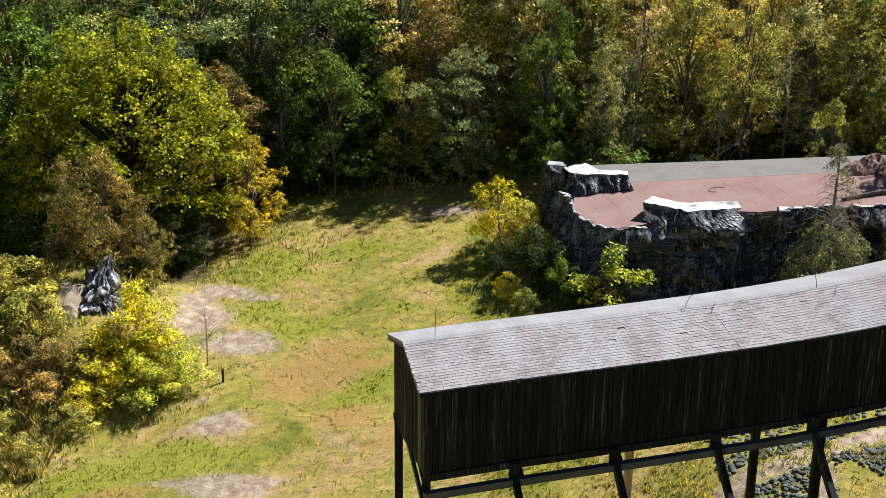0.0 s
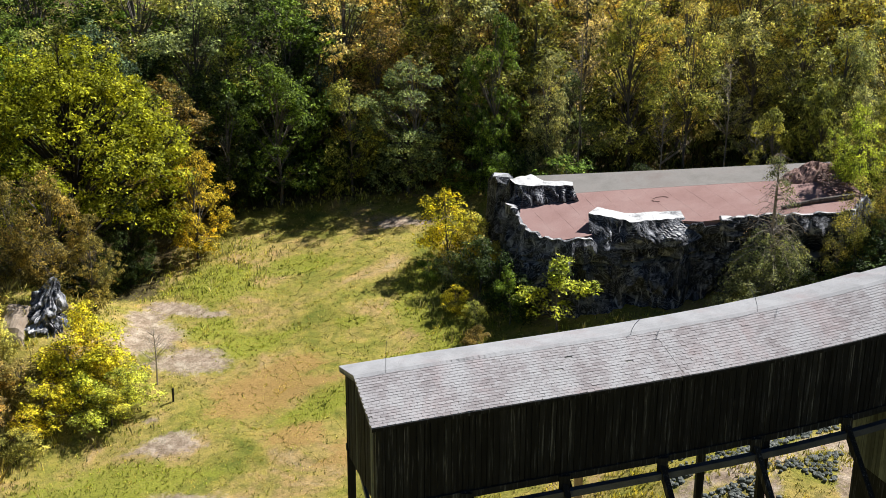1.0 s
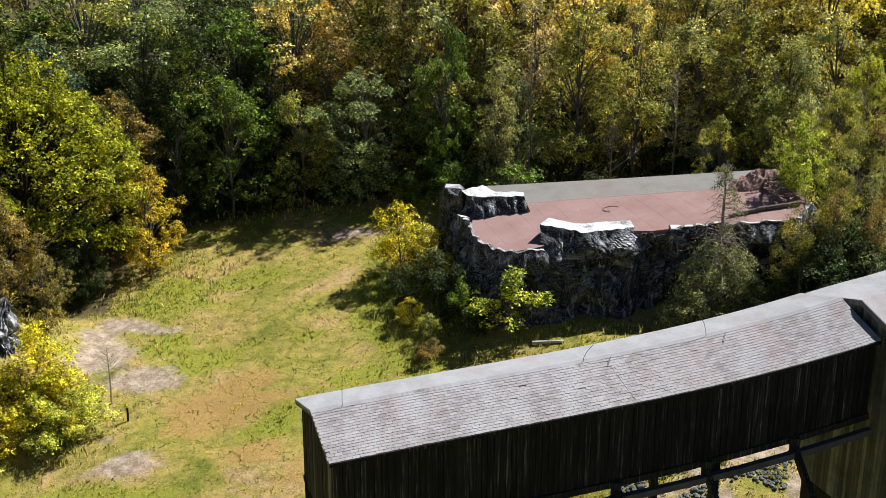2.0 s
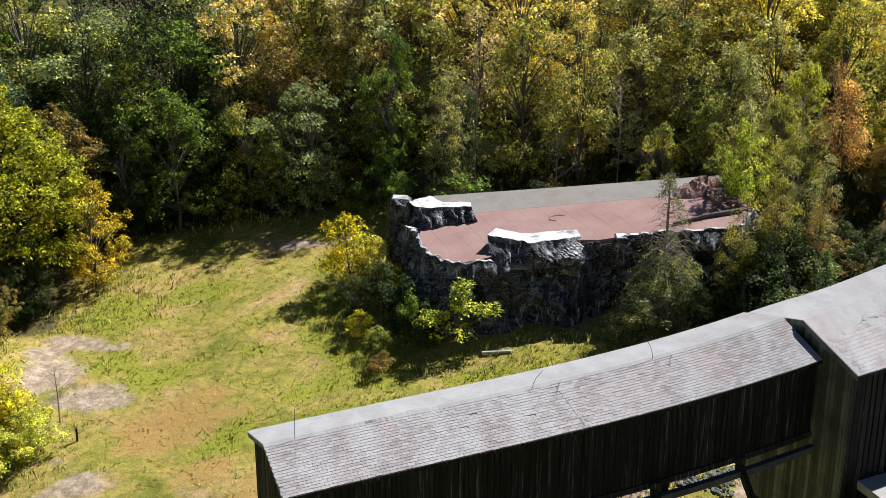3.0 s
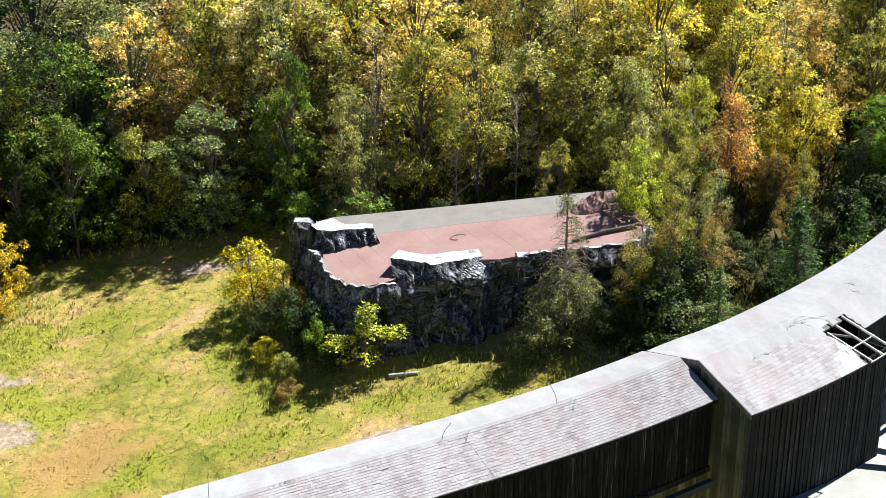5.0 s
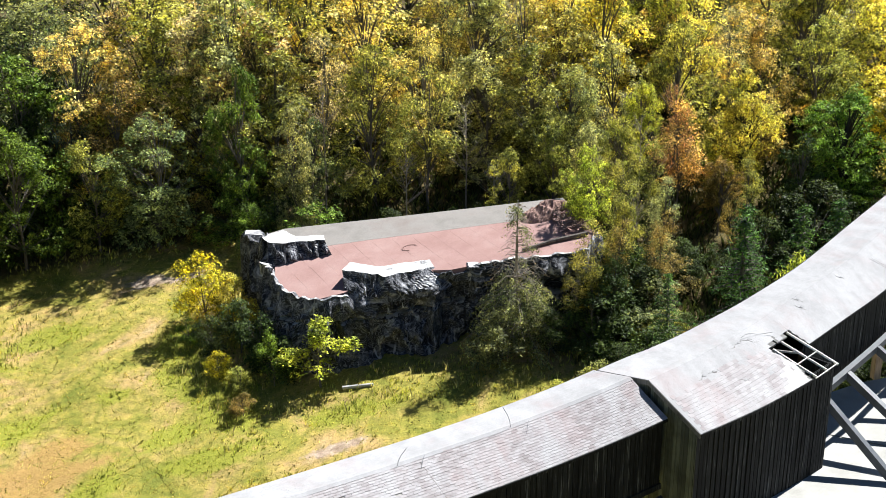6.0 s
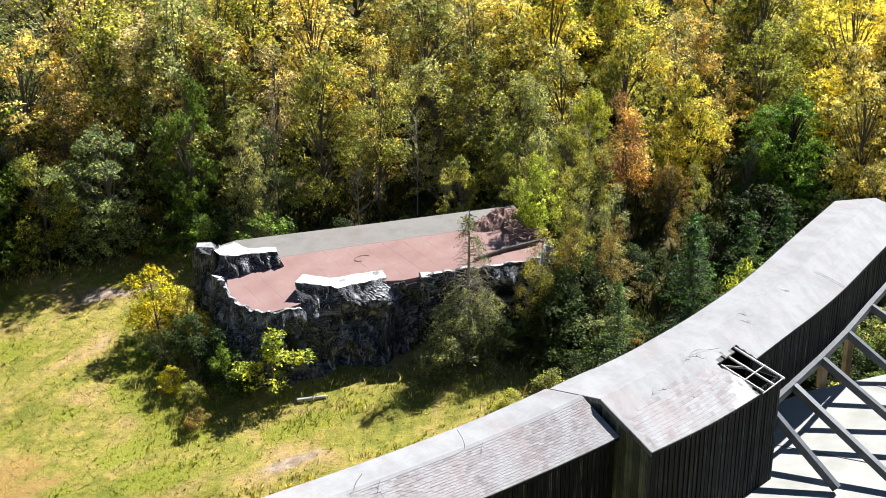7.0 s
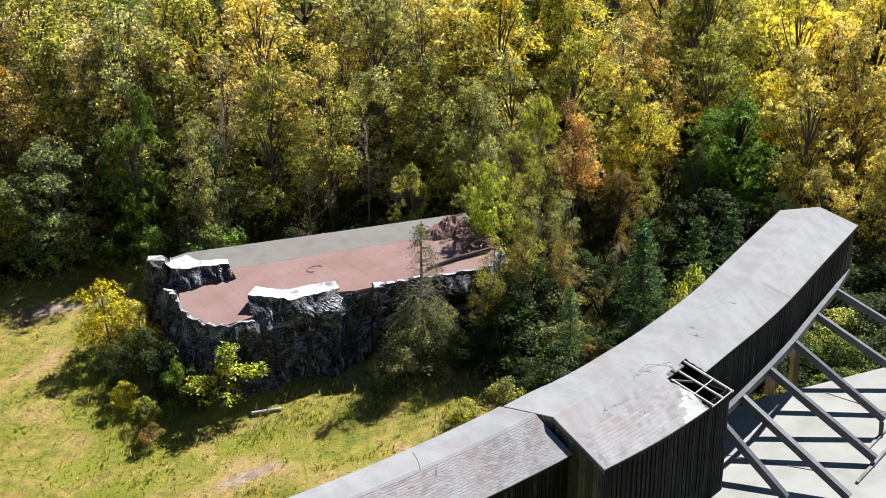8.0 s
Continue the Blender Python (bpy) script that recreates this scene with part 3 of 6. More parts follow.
for far in (False, True):
    for i in range(NB):
        u0, u1 = US[i], US[i + 1]
        um = (u0 + u1) / 2
        half = far_half(um) if far else near_half(um)
        n = int(half / COURSE)
        for c in range(n + 1):
            o1, o0 = c * COURSE, min((c + 1.15) * COURSE, half)
            if o0 - o1 < 0.02:
                continue
            sh = (c % 2) * (u1 - u0) / 2
            a0, a1 = u0 + (c % 2) * (u0 - US[max(i - 1, 0)]) / 2 + 0.0003, min(u1 + sh - 0.0003, U_END)
            if u0 < U_STEP < u1 + sh:
                a1 = min(a1, U_STEP) if half > 1.9 and not far else a1
            if a1 - a0 < 0.01 or (not far and torn((a0 + a1) / 2, (o0 + o1) / 2)):
                continue
            worn = um > 2.2 + 0.5 * noise.noise(Vector((um * 3, c * 0.4, 1))) or o1 < 0.9 + 0.4 * noise.noise(Vector((um * 4, 2.0, c * 0.3))) or far or um < 0.10
            lift = 0.001 if worn else 0.008
            if far:
                q = shingle_at(b_roof(a1, -o0), b_roof(a0, -o0), b_roof(a0, -o1), b_roof(a1, -o1), 0.002, 0.005)
            else:
                q = shingle_at(b_roof(a0, o0), b_roof(a1, o0), b_roof(a1, o1), b_roof(a0, o1), lift, 0.005)
            gone = not far and 1.62 < um < 2.32 and (o0 + o1) / 2 > 2.6 - 1.25 * (um - 1.62) + 0.5 * noise.noise(Vector((um * 9, o0 * 4, 6)))
            (bald if gone else rest if worn else pink).append(q)
for i in range(NB):
    u0, u1 = US[i], US[i + 1]
    um = (u0 + u1) / 2
    for far in (False, True):
        half = far_half(um) if far else near_half(um)
        sg = -1 if far else 1
        for c in range(8):
            o0, o1 = half * c / 8, half * (c + 1) / 8
            if not far and torn(um, (o0 + o1) / 2):
                continue
            top = [b_roof(u0, sg * o0), b_roof(u1, sg * o0), b_roof(u1, sg * o1), b_roof(u0, sg * o1)]
            if not far:
                top = top[::-1]
            deck.append(quads_box([p - Vector((0, 0, 0.06)) for p in top], top))
high_roof = put("roof", mesh_of("roof", *joined(deck), WOOD_GREY), high_run, "shallow curved roof bleached almost white")
put("shingle_field", mesh_of("shingle_field", *joined(rest), SHINGLE_PALE), high_roof, "bleached shingle field", kind="stuff")
put("shingle_field", mesh_of("shingle_field", *joined(pink), SHINGLE_REST), high_roof, "faded pinkish shingle field", kind="stuff")
put("sheathing", mesh_of("sheathing", *joined(bald), WOOD_BALD), high_roof, "bare bleached sheathing where shingles are torn off")
for u, up_to in ((2.34, 1.15), (2.62, 0.95), (2.91, 0.9)):
    put("rafter", mesh_of("rafter", *bar(b_roof(u, near_half(u) + 0.02) - Vector((0, 0, 0.03)), b_roof(u, up_to) - Vector((0, 0, 0.08)), 0.034, 0.08), WOOD_PALE), high_roof, "bleached bare rafter")
for o in (2.15, 2.93):
    put("purlin", mesh_of("purlin", *bar(b_roof(2.28, o), b_roof(2.92, o + 0.03), 0.034, 0.034), WOOD_PALE), high_roof, "bleached bare purlin")
put("rafter", mesh_of("rafter", *bar(b_roof(2.36, 1.1) - Vector((0, 0, 0.15)), b_roof(2.62, 1.75) - Vector((0, 0, 0.1)), 0.04, 0.07), WOOD_GREY), high_roof, "fallen bleached rafter")
put("rafter", mesh_of("rafter", *bar(b_roof(2.40, 1.0) - Vector((0, 0, 0.5)), b_roof(2.60, 2.4) - Vector((0, 0, 0.9)), 0.05, 0.09), WOOD_GREY), high_roof, "fallen grey rafter")
for side, ua, ub in ((0, 0.0, 2.24), (0, U_STEP + 0.01, U_END), (1, 0.0, U_END)):
    us = [ua + (ub - ua) * i / 20 for i in range(21)]
    line = [b_roof(u, near_half(u) + 0.02 if not side else -far_half(u) - 0.02) - Vector((0, 0, 0.045)) for u in us]
    put("fascia_board", mesh_of("fascia_board", *sweep(line, 0.03, 0.10), WOOD_DARK), high_roof)
for u in (0.0, U_END):
    for o in (near_half(u), -far_half(u)):
        put("rake_board", mesh_of("rake_board", *bar(b_roof(u, o) - Vector((0, 0, 0.09)), b_roof(u, 0) - Vector((0, 0, 0.09)), 0.04, 0.16), WOOD_GREY), high_roof)
for u in (6.02, 6.06):
    put("roof_batten", mesh_of("roof_batten", *bar(b_roof(u, 1.75) + Vector((0, 0, 0.006)), b_roof(u, 0.5) + Vector((0, 0, 0.006)), 0.05, 0.014), SHINGLE_PALE), high_roof)


def b_floor(u):
    return -2.62 - 0.06 * u


for side, ua, ub in ((0, 0.0, U_STEP), (0, U_STEP, U_END), (1, 0.0, U_END)):
    tall = ub <= U_STEP
    back = []
    us = [ua + (ub - ua) * i / 24 for i in range(25)]

    def wall_out(u):
        return (near_half(min(u, ub - 0.001) if tall else max(u, U_STEP + 0.01)) - 0.2) if not side else -far_half(u) + 0.2

    for u0 in us:
        i0 = wall_out(u0)
        l0, t0 = -7.0 if tall else b_floor(u0), -PITCH * abs(i0) - 0.04
        back.append((b_at(u0, i0 - 0.02, l0), b_at(u0, i0, l0), b_at(u0, i0, t0), b_at(u0, i0 - 0.02, t0)))
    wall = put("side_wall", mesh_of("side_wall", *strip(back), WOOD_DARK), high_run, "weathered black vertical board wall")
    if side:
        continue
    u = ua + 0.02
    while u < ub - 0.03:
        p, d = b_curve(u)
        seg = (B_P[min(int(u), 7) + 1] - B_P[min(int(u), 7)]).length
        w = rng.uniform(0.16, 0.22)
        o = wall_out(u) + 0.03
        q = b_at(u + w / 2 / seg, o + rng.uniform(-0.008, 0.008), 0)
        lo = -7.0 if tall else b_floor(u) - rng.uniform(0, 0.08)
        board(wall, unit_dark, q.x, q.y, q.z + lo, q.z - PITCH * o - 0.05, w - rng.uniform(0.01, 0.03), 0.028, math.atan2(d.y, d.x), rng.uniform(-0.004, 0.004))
        u += w / seg
# end of the wide part, where the slope steps back
stub = [b_at(U_STEP, 1.6), b_at(U_STEP, 2.75)]
put("end_wall", mesh_of("end_wall", *quads_box([stub[0] - Vector((0, 0, 7)), stub[1] - Vector((0, 0, 7)), stub[1] - Vector((0.03, 0.02, 7)), stub[0] - Vector((0.03, 0.02, 7))], [p - Vector((0, 0, 0.95)) for p in (stub[0], stub[1], stub[1] - Vector((0.03, 0.02, 0)), stub[0] - Vector((0.03, 0.02, 0)))]), WOOD_DARK), high_run)
# wall between the two runs, above the lower roof, mossy boards
step_wall = put("gable_wall", mesh_of("gable_wall", *quads_box([b_at(0.02, 2.4, -7), b_at(0.03, 2.4, -7), b_at(0.03, -2.2, -7), b_at(0.02, -2.2, -7)], [b_at(0.02, 2.4, -0.85), b_at(0.03, 2.4, -0.85), b_at(0.03, -2.2, -0.85), b_at(0.02, -2.2, -0.85)]), WOOD_GREEN), high_run, "mossy grey-green board gable wall")
o = -2.2
while o < 2.42:
    w = rng.uniform(0.16, 0.2)
    q = b_at(0.012, o + w / 2, 0)
    board(step_wall, unit_green, q.x, q.y, q.z - 7.0, q.z - PITCH * abs(o + w / 2) - 0.12, w - rng.uniform(0.008, 0.02), 0.028, math.atan2(0.967, -0.256))
    o += w
e0, e1 = b_at(7.98, 1.6, b_floor(8)), b_at(7.98, -1.6, b_floor(8))
put("gable_wall", mesh_of("gable_wall", *quads_box([e0, e1, e1 + Vector((0.03, 0.02, 0)), e0 + Vector((0.03, 0.02, 0))], [p + Vector((0, 0, 2.55)) for p in (e0, e1, e1 + Vector((0.03, 0.02, 0)), e0 + Vector((0.03, 0.02, 0)))]), WOOD_DARK), high_run)
fl, ff = [], []
for i in range(25):
    u = 2.95 + (U_END - 3.0) * i / 24
    fl += [b_at(u, 1.6, b_floor(u)), b_at(u, -1.6, b_floor(u)), b_at(u, -1.6, b_floor(u) + 0.06), b_at(u, 1.6, b_floor(u) + 0.06)]
    if i:
        ff += [((i - 1) * 4 + k, (i - 1) * 4 + (k + 1) % 4, i * 4 + (k + 1) % 4, i * 4 + k) for k in range(4)]
put("floor_deck", mesh_of("floor_deck", fl, ff, WOOD_DARK), high_run)
NODES = [(34.4, 41.9, 17.1), (32.72, 40.51, 16.9), (30.63, 39.02, 16.7), (28.4, 37.37, 16.5), (26.41, 36.13, 16.2), (24.48, 35.03, 15.9), (22.9, 34.1, 15.7)]
ENDS = [(38.6, 38.2, 14.6), (36.4, 37.4, 14.4), (34.1, 35.5, 14.0), (31.0, 34.55, 13.9), (29.2, 32.75, 13.45), (26.6, 30.9, 13.4), (24.44, 31.7, 13.4)]
put("edge_beam", mesh_of("edge_beam", *sweep(NODES, 0.22, 0.26), METAL), high_run, "blue-grey steel edge beam")
for p, q in zip(NODES[1:], ENDS[1:]):
    put("outrigger", mesh_of("outrigger", *bar(p, q, 0.24, 0.28), METAL), high_run, "sloping steel outrigger strut")
for q in ENDS[1:5]:
    put("prop", mesh_of("prop", *bar((q[0] - 0.15, q[1] - 0.1, 13.2), (q[0] - 0.1, q[1], q[2] - 0.1), 0.15, 0.15), WOOD_GREY), high_run)
    put("prop", mesh_of("prop", *bar((q[0] - 1.5, q[1] - 0.9, 13.25), (q[0] + 1.2, q[1] + 0.7, 13.3), 0.12, 0.10), WOOD_GREY), high_run)
for p in ((28.75, 39.1), (23.4, 36.2), (33.6, 43.9)):
    g = 13.2 if p[1] < 39.6 else float(ground_z(*p))
    put("post", mesh_of("post", *bar((p[0], p[1], g), (p[0], p[1], 16.4), 0.30, 0.30), WOOD_TAN), high_run, "tan timber post")
# loose cable and lifted patches on the roof
pts = [b_roof(2.05 + 0.55 * t, 0.25 + 0.5 * t * t) + Vector((0, 0, 0.08 + 0.05 * math.sin(7 * t))) for t in (0, 0.15, 0.3, 0.45, 0.6, 0.8, 1.0)]
put("cable", mesh_of("cable", *tube(pts, [0.007] * 7, 5), METAL), high_run)
tear = random.Random(14)
for u, o, du, do in ((1.75, 0.35, 0.32, -0.1), (2.02, 0.3, 0.25, 0.35), (0.75, 0.9, 0.2, -0.3), (0.95, 0.75, 0.22, 0.12), (3.55, 0.25, 0.12, 0.5), (3.68, -0.1, 0.1, 0.4), (1.25, 1.5, 0.16, 0.2), (5.0, 0.2, 0.1, 0.3)):
    pts = [b_roof(u + du * i / 6 + tear.uniform(-0.02, 0.02), o + do * i / 6 + tear.uniform(-0.06, 0.06)) + Vector((0, 0, 0.012)) for i in range(7)]
    put("tear", mesh_of("tear", *tube(pts, [0.002] + [tear.uniform(0.002, 0.006) for _ in range(5)] + [0.002], 4), BARK), high_roof, "ragged dark tear in the shingles")
    c = pts[3]
    flap = (c, c + Vector((0.16, 0.03, 0.0)), c + Vector((0.13, 0.09, 0.03)), c + Vector((0.02, 0.07, 0.045)))
    put("curled_flap", mesh_of("curled_flap", *quads_box(flap, [p + Vector((0, 0, 0.008)) for p in flap]), SHINGLE_PALE), high_roof)

# ---- the flat-roofed building below ----
low_house = thing("flat_roofed_building", (30, 28, 0), "tall dark boarded building with a pale flat concrete roof", "building")
base = [Vector(p) for p in ((16.9, 30.95, 0), (19.2, 20, 0), (52, 20, 0), (52, 36.2, 0), (36.0, 39.6, 0), (28.0, 38.9, 0), (20.0, 36.8, 0), (15.2, 35.0, 0))]
put("wall", mesh_of("wall", [p + Vector((0, 0, -4)) for p in base] + [p + Vector((0, 0, 12.9)) for p in base], [(i, (i + 1) % 8, 8 + (i + 1) % 8, 8 + i) for i in range(8)] + [tuple(range(8, 16))], WOOD_DARK), low_house)
put("flat_roof", mesh_of("flat_roof", [p + Vector((0, 0, 12.92)) for p in base] + [p + Vector((0, 0, 13.2)) for p in base], [(i, (i + 1) % 8, 8 + (i + 1) % 8, 8 + i) for i in range(8)] + [tuple(range(8, 16)), tuple(range(7, -1, -1))], CONCRETE), low_house, "pale flat concrete roof slab")
for a, b in (((24.0, 35.6), (27.0, 33.0)), ((31.0, 38.6), (34.0, 33.0))):
    put("roof_joint", mesh_of("roof_joint", *bar((a[0], a[1], 13.215), (b[0], b[1], 13.215), 0.03, 0.02), WOOD_GREY), low_house)
# ---- the rock-faced building ----
rock_house = thing("rock_faced_building", (17, 71, 2), "low building with moulded fake-rock walls and faded red flat roof", "building")


def roof_z(x, y):
    return 0.1429 * x + 0.1023 * y - 0.7404


OUTLINE = [(8.3, 77.6), (8.05, 75.5), (7.95, 73.4), (7.85, 71.2), (8.3, 69.2), (9.0, 67.9), (10.1, 67.1), (11.6, 67.0), (13.6, 67.3), (15.6, 67.4), (18.2, 66.8), (20.4, 66.6), (22.8, 66.0), (26.4, 65.2), (27.9, 67.2), (27.7, 73.0), (18.0, 75.5), (9.5, 77.8)]
# red field, grey strip along the back
front_line = [(8.2, 73.3), (7.95, 71.2), (8.35, 69.2), (9.05, 68.0), (10.1, 67.25), (11.6, 67.3), (13.6, 68.2), (15.6, 68.2), (18.2, 67.0), (20.4, 66.8), (22.8, 66.2), (26.4, 65.3), (27.8, 67.2), (27.8, 70.4)]
mid_line = [(27.8, 70.4), (22.9, 71.5), (14.3, 73.4), (11.0, 74.0), (8.2, 74.5)]
put("roof", mesh_of("roof", [(x, y, roof_z(x, y)) for x, y in front_line + mid_line[1:]] + [(x, y, roof_z(x, y) - 0.3) for x, y in front_line + mid_line[1:]],
                         [tuple(range(len(front_line) + 4))] + [(i + 18, (i + 1) % 18 + 18, (i + 1) % 18, i) for i in range(18)], RED_ROOF), rock_house, "faded brick-red roof membrane with seams")
back_line = [(8.2, 74.5), (11.0, 74.0), (14.3, 73.4), (22.9, 71.5), (27.8, 70.4), (27.7, 73.0), (18.0, 75.5), (9.5, 77.8), (8.2, 77.6)]
put("roof_strip", mesh_of("roof_strip", [(x, y, roof_z(x, y) + 0.006) for x, y in back_line] + [(x, y, roof_z(x, y) - 0.3) for x, y in back_line],
                          [tuple(range(9))] + [(i + 9, (i + 1) % 9 + 9, (i + 1) % 9, i) for i in range(9)], GREY_ROOF), rock_house, "grey weathered roof strip along the back edge")
for i in range(15):
    x = 9.2 + i * 1.25
    y0, y1 = 66.9 + 0.2 * math.sin(i), 74.2 - 0.225 * (x - 11)
    if x < 10.5:
        y0 = 68.2
    if x > 20:
        y0 = 66.3
    pcs = bar((x + 0.5, y0 + 0.3, roof_z(x + 0.5, y0 + 0.3) + 0.001), (x - 0.9, y1, roof_z(x - 0.9, y1) + 0.001), 0.022, 0.006)
    put("roof_seam", mesh_of("roof_seam", *pcs, RED_ROOF), rock_house)


def resample(line, step):
    out = []
    for (x0, y0), (x1, y1) in zip(line[:-1], line[1:]):
        n = max(1, round(math.hypot(x1 - x0, y1 - y0) / step))
        out += [(x0 + (x1 - x0) * i / n, y0 + (y1 - y0) * i / n) for i in range(n)]
    return out + [line[-1]]


def crag(x, y, z):
    """How far the moulded rock stands out, in metres: big bosses, upright folds, a deep level crack."""
    wob = noise.noise(Vector((x * 0.5, y * 0.5, 7.0)))
    a = noise.noise(Vector((x * 0.36, y * 0.36, z * 0.42 + 4)))
    b = abs(noise.noise(Vector((x * 0.95 + 0.8 * wob, y * 0.95, z * 0.40))))
    c = abs(noise.noise(Vector((x * 2.1 + 9, y * 2.1, z * 1.2 + 2 * wob))))
    d = abs(noise.noise(Vector((x * 4.5, y * 4.5 + 3, z * 3.6))))
    crack = math.exp(-((z - 6.3 - 0.07 * (x - 14) - 0.4 * wob) / 0.12) ** 2)
    under = 0.45 * float(1 - smooth_step(-0.15, 0.25, z - 6.3 - 0.07 * (x - 14) - 0.4 * wob))
    recess = 0.9 * float(smooth_step(17.2, 17.7, x)) * float(1 - smooth_step(8.0, 8.6, z))
    return - under - recess + 1.0 * a + 1.5 * (0.34 - b) + 0.6 * (0.30 - c) + 0.16 * (0.3 - d) - 0.85 * crack


ROWS_UP = 44


def rock_shell(line, name, rim):
    pts = resample(line, 0.17)
    v, f = [], []
    n = len(pts)
    cols = ROWS_UP + 4
    for i, (x, y) in enumerate(pts):
        (xa, ya), (xb, yb) = pts[max(i - 3, 0)], pts[min(i + 3, n - 1)]
        d = math.hypot(xb - xa, yb - ya)
        nx_, ny_ = -(yb - ya) / d, (xb - xa) / d
        nx_, ny_ = -nx_, -ny_                                   # outward for a line that runs with the building on its left
        foot = float(ground_z(x, y)) - 0.5
        top = roof_z(x, y) + rim(x, y) + 0.22 * noise.noise(Vector((x * 1.7, y * 1.7, 8)))
        for r in range(ROWS_UP + 1):
            h = r / ROWS_UP
            z = foot + (top - foot) * h
            o = 0.25 + 0.7 * (1 - h) + crag(x, y, z) * (0.35 + 0.65 * math.sin(math.pi * min(1, h * 1.05 + 0.05)) ** 0.5)
            o = max(o * (1 - 0.62 * float(smooth_step(0.90, 1.0, h))), 0.04) if h > 0.9 else o
            v.append((x + nx_ * o, y + ny_ * o, z))
        for o, dz in ((0.0, 0.04), (-0.12, -0.02), (-0.22, -0.5)):
            v.append((x + nx_ * o, y + ny_ * o, top + dz + 0.05 * noise.noise(Vector((x * 3, y * 3, o * 9)))))
    for i in range(n - 1):
        for r in range(cols - 1):
            f.append((i * cols + r, (i + 1) * cols + r, (i + 1) * cols + r + 1, i * cols + r + 1))
    return put("rock_wall", mesh_of(name, v, f, ROCK), rock_house, "moulded grey fake-rock wall with pale rim")


def rim(x, y):
    r = 0.04
    if x < 9.3 and y > 73.2:
        r += 0.6 * smooth_step(73.2, 73.8, y) * (1 - smooth_step(75.0, 76.5, y))
    if x > 19.0 and y < 68:
        r += 0.1
    if 11.6 < x < 17.7 and y < 69:
        r -= 0.7 * float(smooth_step(11.6, 12.2, x) * (1 - smooth_step(17.1, 17.7, x)))
    if 18.2 < x < 19.3 and y < 68:
        r -= 0.3
    return float(r)


rock_shell(OUTLINE[:15], "rock_wall", rim)
put("rear_wall", mesh_of("rear_wall", *joined([quads_box([(x0, y0, 2), (x1, y1, 2), (x1, y1 - 0.2, 2), (x0, y0 - 0.2, 2)], [(x0, y0, roof_z(x0, y0) - 0.05), (x1, y1, roof_z(x1, y1) - 0.05), (x1, y1 - 0.2, roof_z(x1, y1 - 0.2) - 0.05), (x0, y0 - 0.2, roof_z(x0, y0 - 0.2) - 0.05)]) for (x0, y0), (x1, y1) in zip(OUTLINE[14:-1], OUTLINE[15:])]), GREY_ROOF), rock_house)


def crown_rock(name, ring, top_z, depth, label, seed, peak=0.0):
    """A raised piece of the rock shell: a flat pale top with crumbled sides."""
    c = Vector((sum(p[0] for p in ring) / len(ring), sum(p[1] for p in ring) / len(ring), 0))
    pts = resample(ring + [ring[0]], 0.2)[:-1]
    n = len(pts)
    v, f = [], []
    levels = [(-depth, 0.30), (-depth * 0.7, 0.20), (-depth * 0.45, 0.28), (-depth * 0.25, 0.10), (-0.16, 0.13), (-0.05, 0.09), (0.0, 0.02)]
    for dz, o in levels:
        for x, y in pts:
            d = (Vector((x, y, 0)) - c).normalized()
            jit = 0.34 * noise.noise(Vector((x * 1.6 + seed, y * 1.6, dz * 2.5))) * (1 if dz < -0.1 else 0.35) + (0.22 * noise.noise(Vector((x * 3.6, y * 3.6, seed + dz * 0.7))) if dz < -0.1 else 0)
            z = top_z(x, y) + dz + 0.05 * noise.noise(Vector((x * 2, y * 2, seed)))
            v.append((x + d.x * (o + jit - peak * (1 + dz / depth)), y + d.y * (o + jit - peak * (1 + dz / depth)), z))
    L = len(levels)
    for r in range(L - 1):
        f += [(r * n + i, r * n + (i + 1) % n, (r + 1) * n + (i + 1) % n, (r + 1) * n + i) for i in range(n)]
    f.append(tuple((L - 1) * n + i for i in range(n)))
    return put(name, mesh_of(name, v, f, ROCK), rock_house, label)


def along(line, k):
    """The point at the share k of a polyline's length."""
    pts = [Vector(p) for p in line]
    ds = [(q - p).length for p, q in zip(pts[:-1], pts[1:])]
    d = k * sum(ds)
    for p, q, L in zip(pts[:-1], pts[1:], ds):
        if d <= L or q is pts[-1]:
            return p.lerp(q, min(1, d / L))
        d -= L


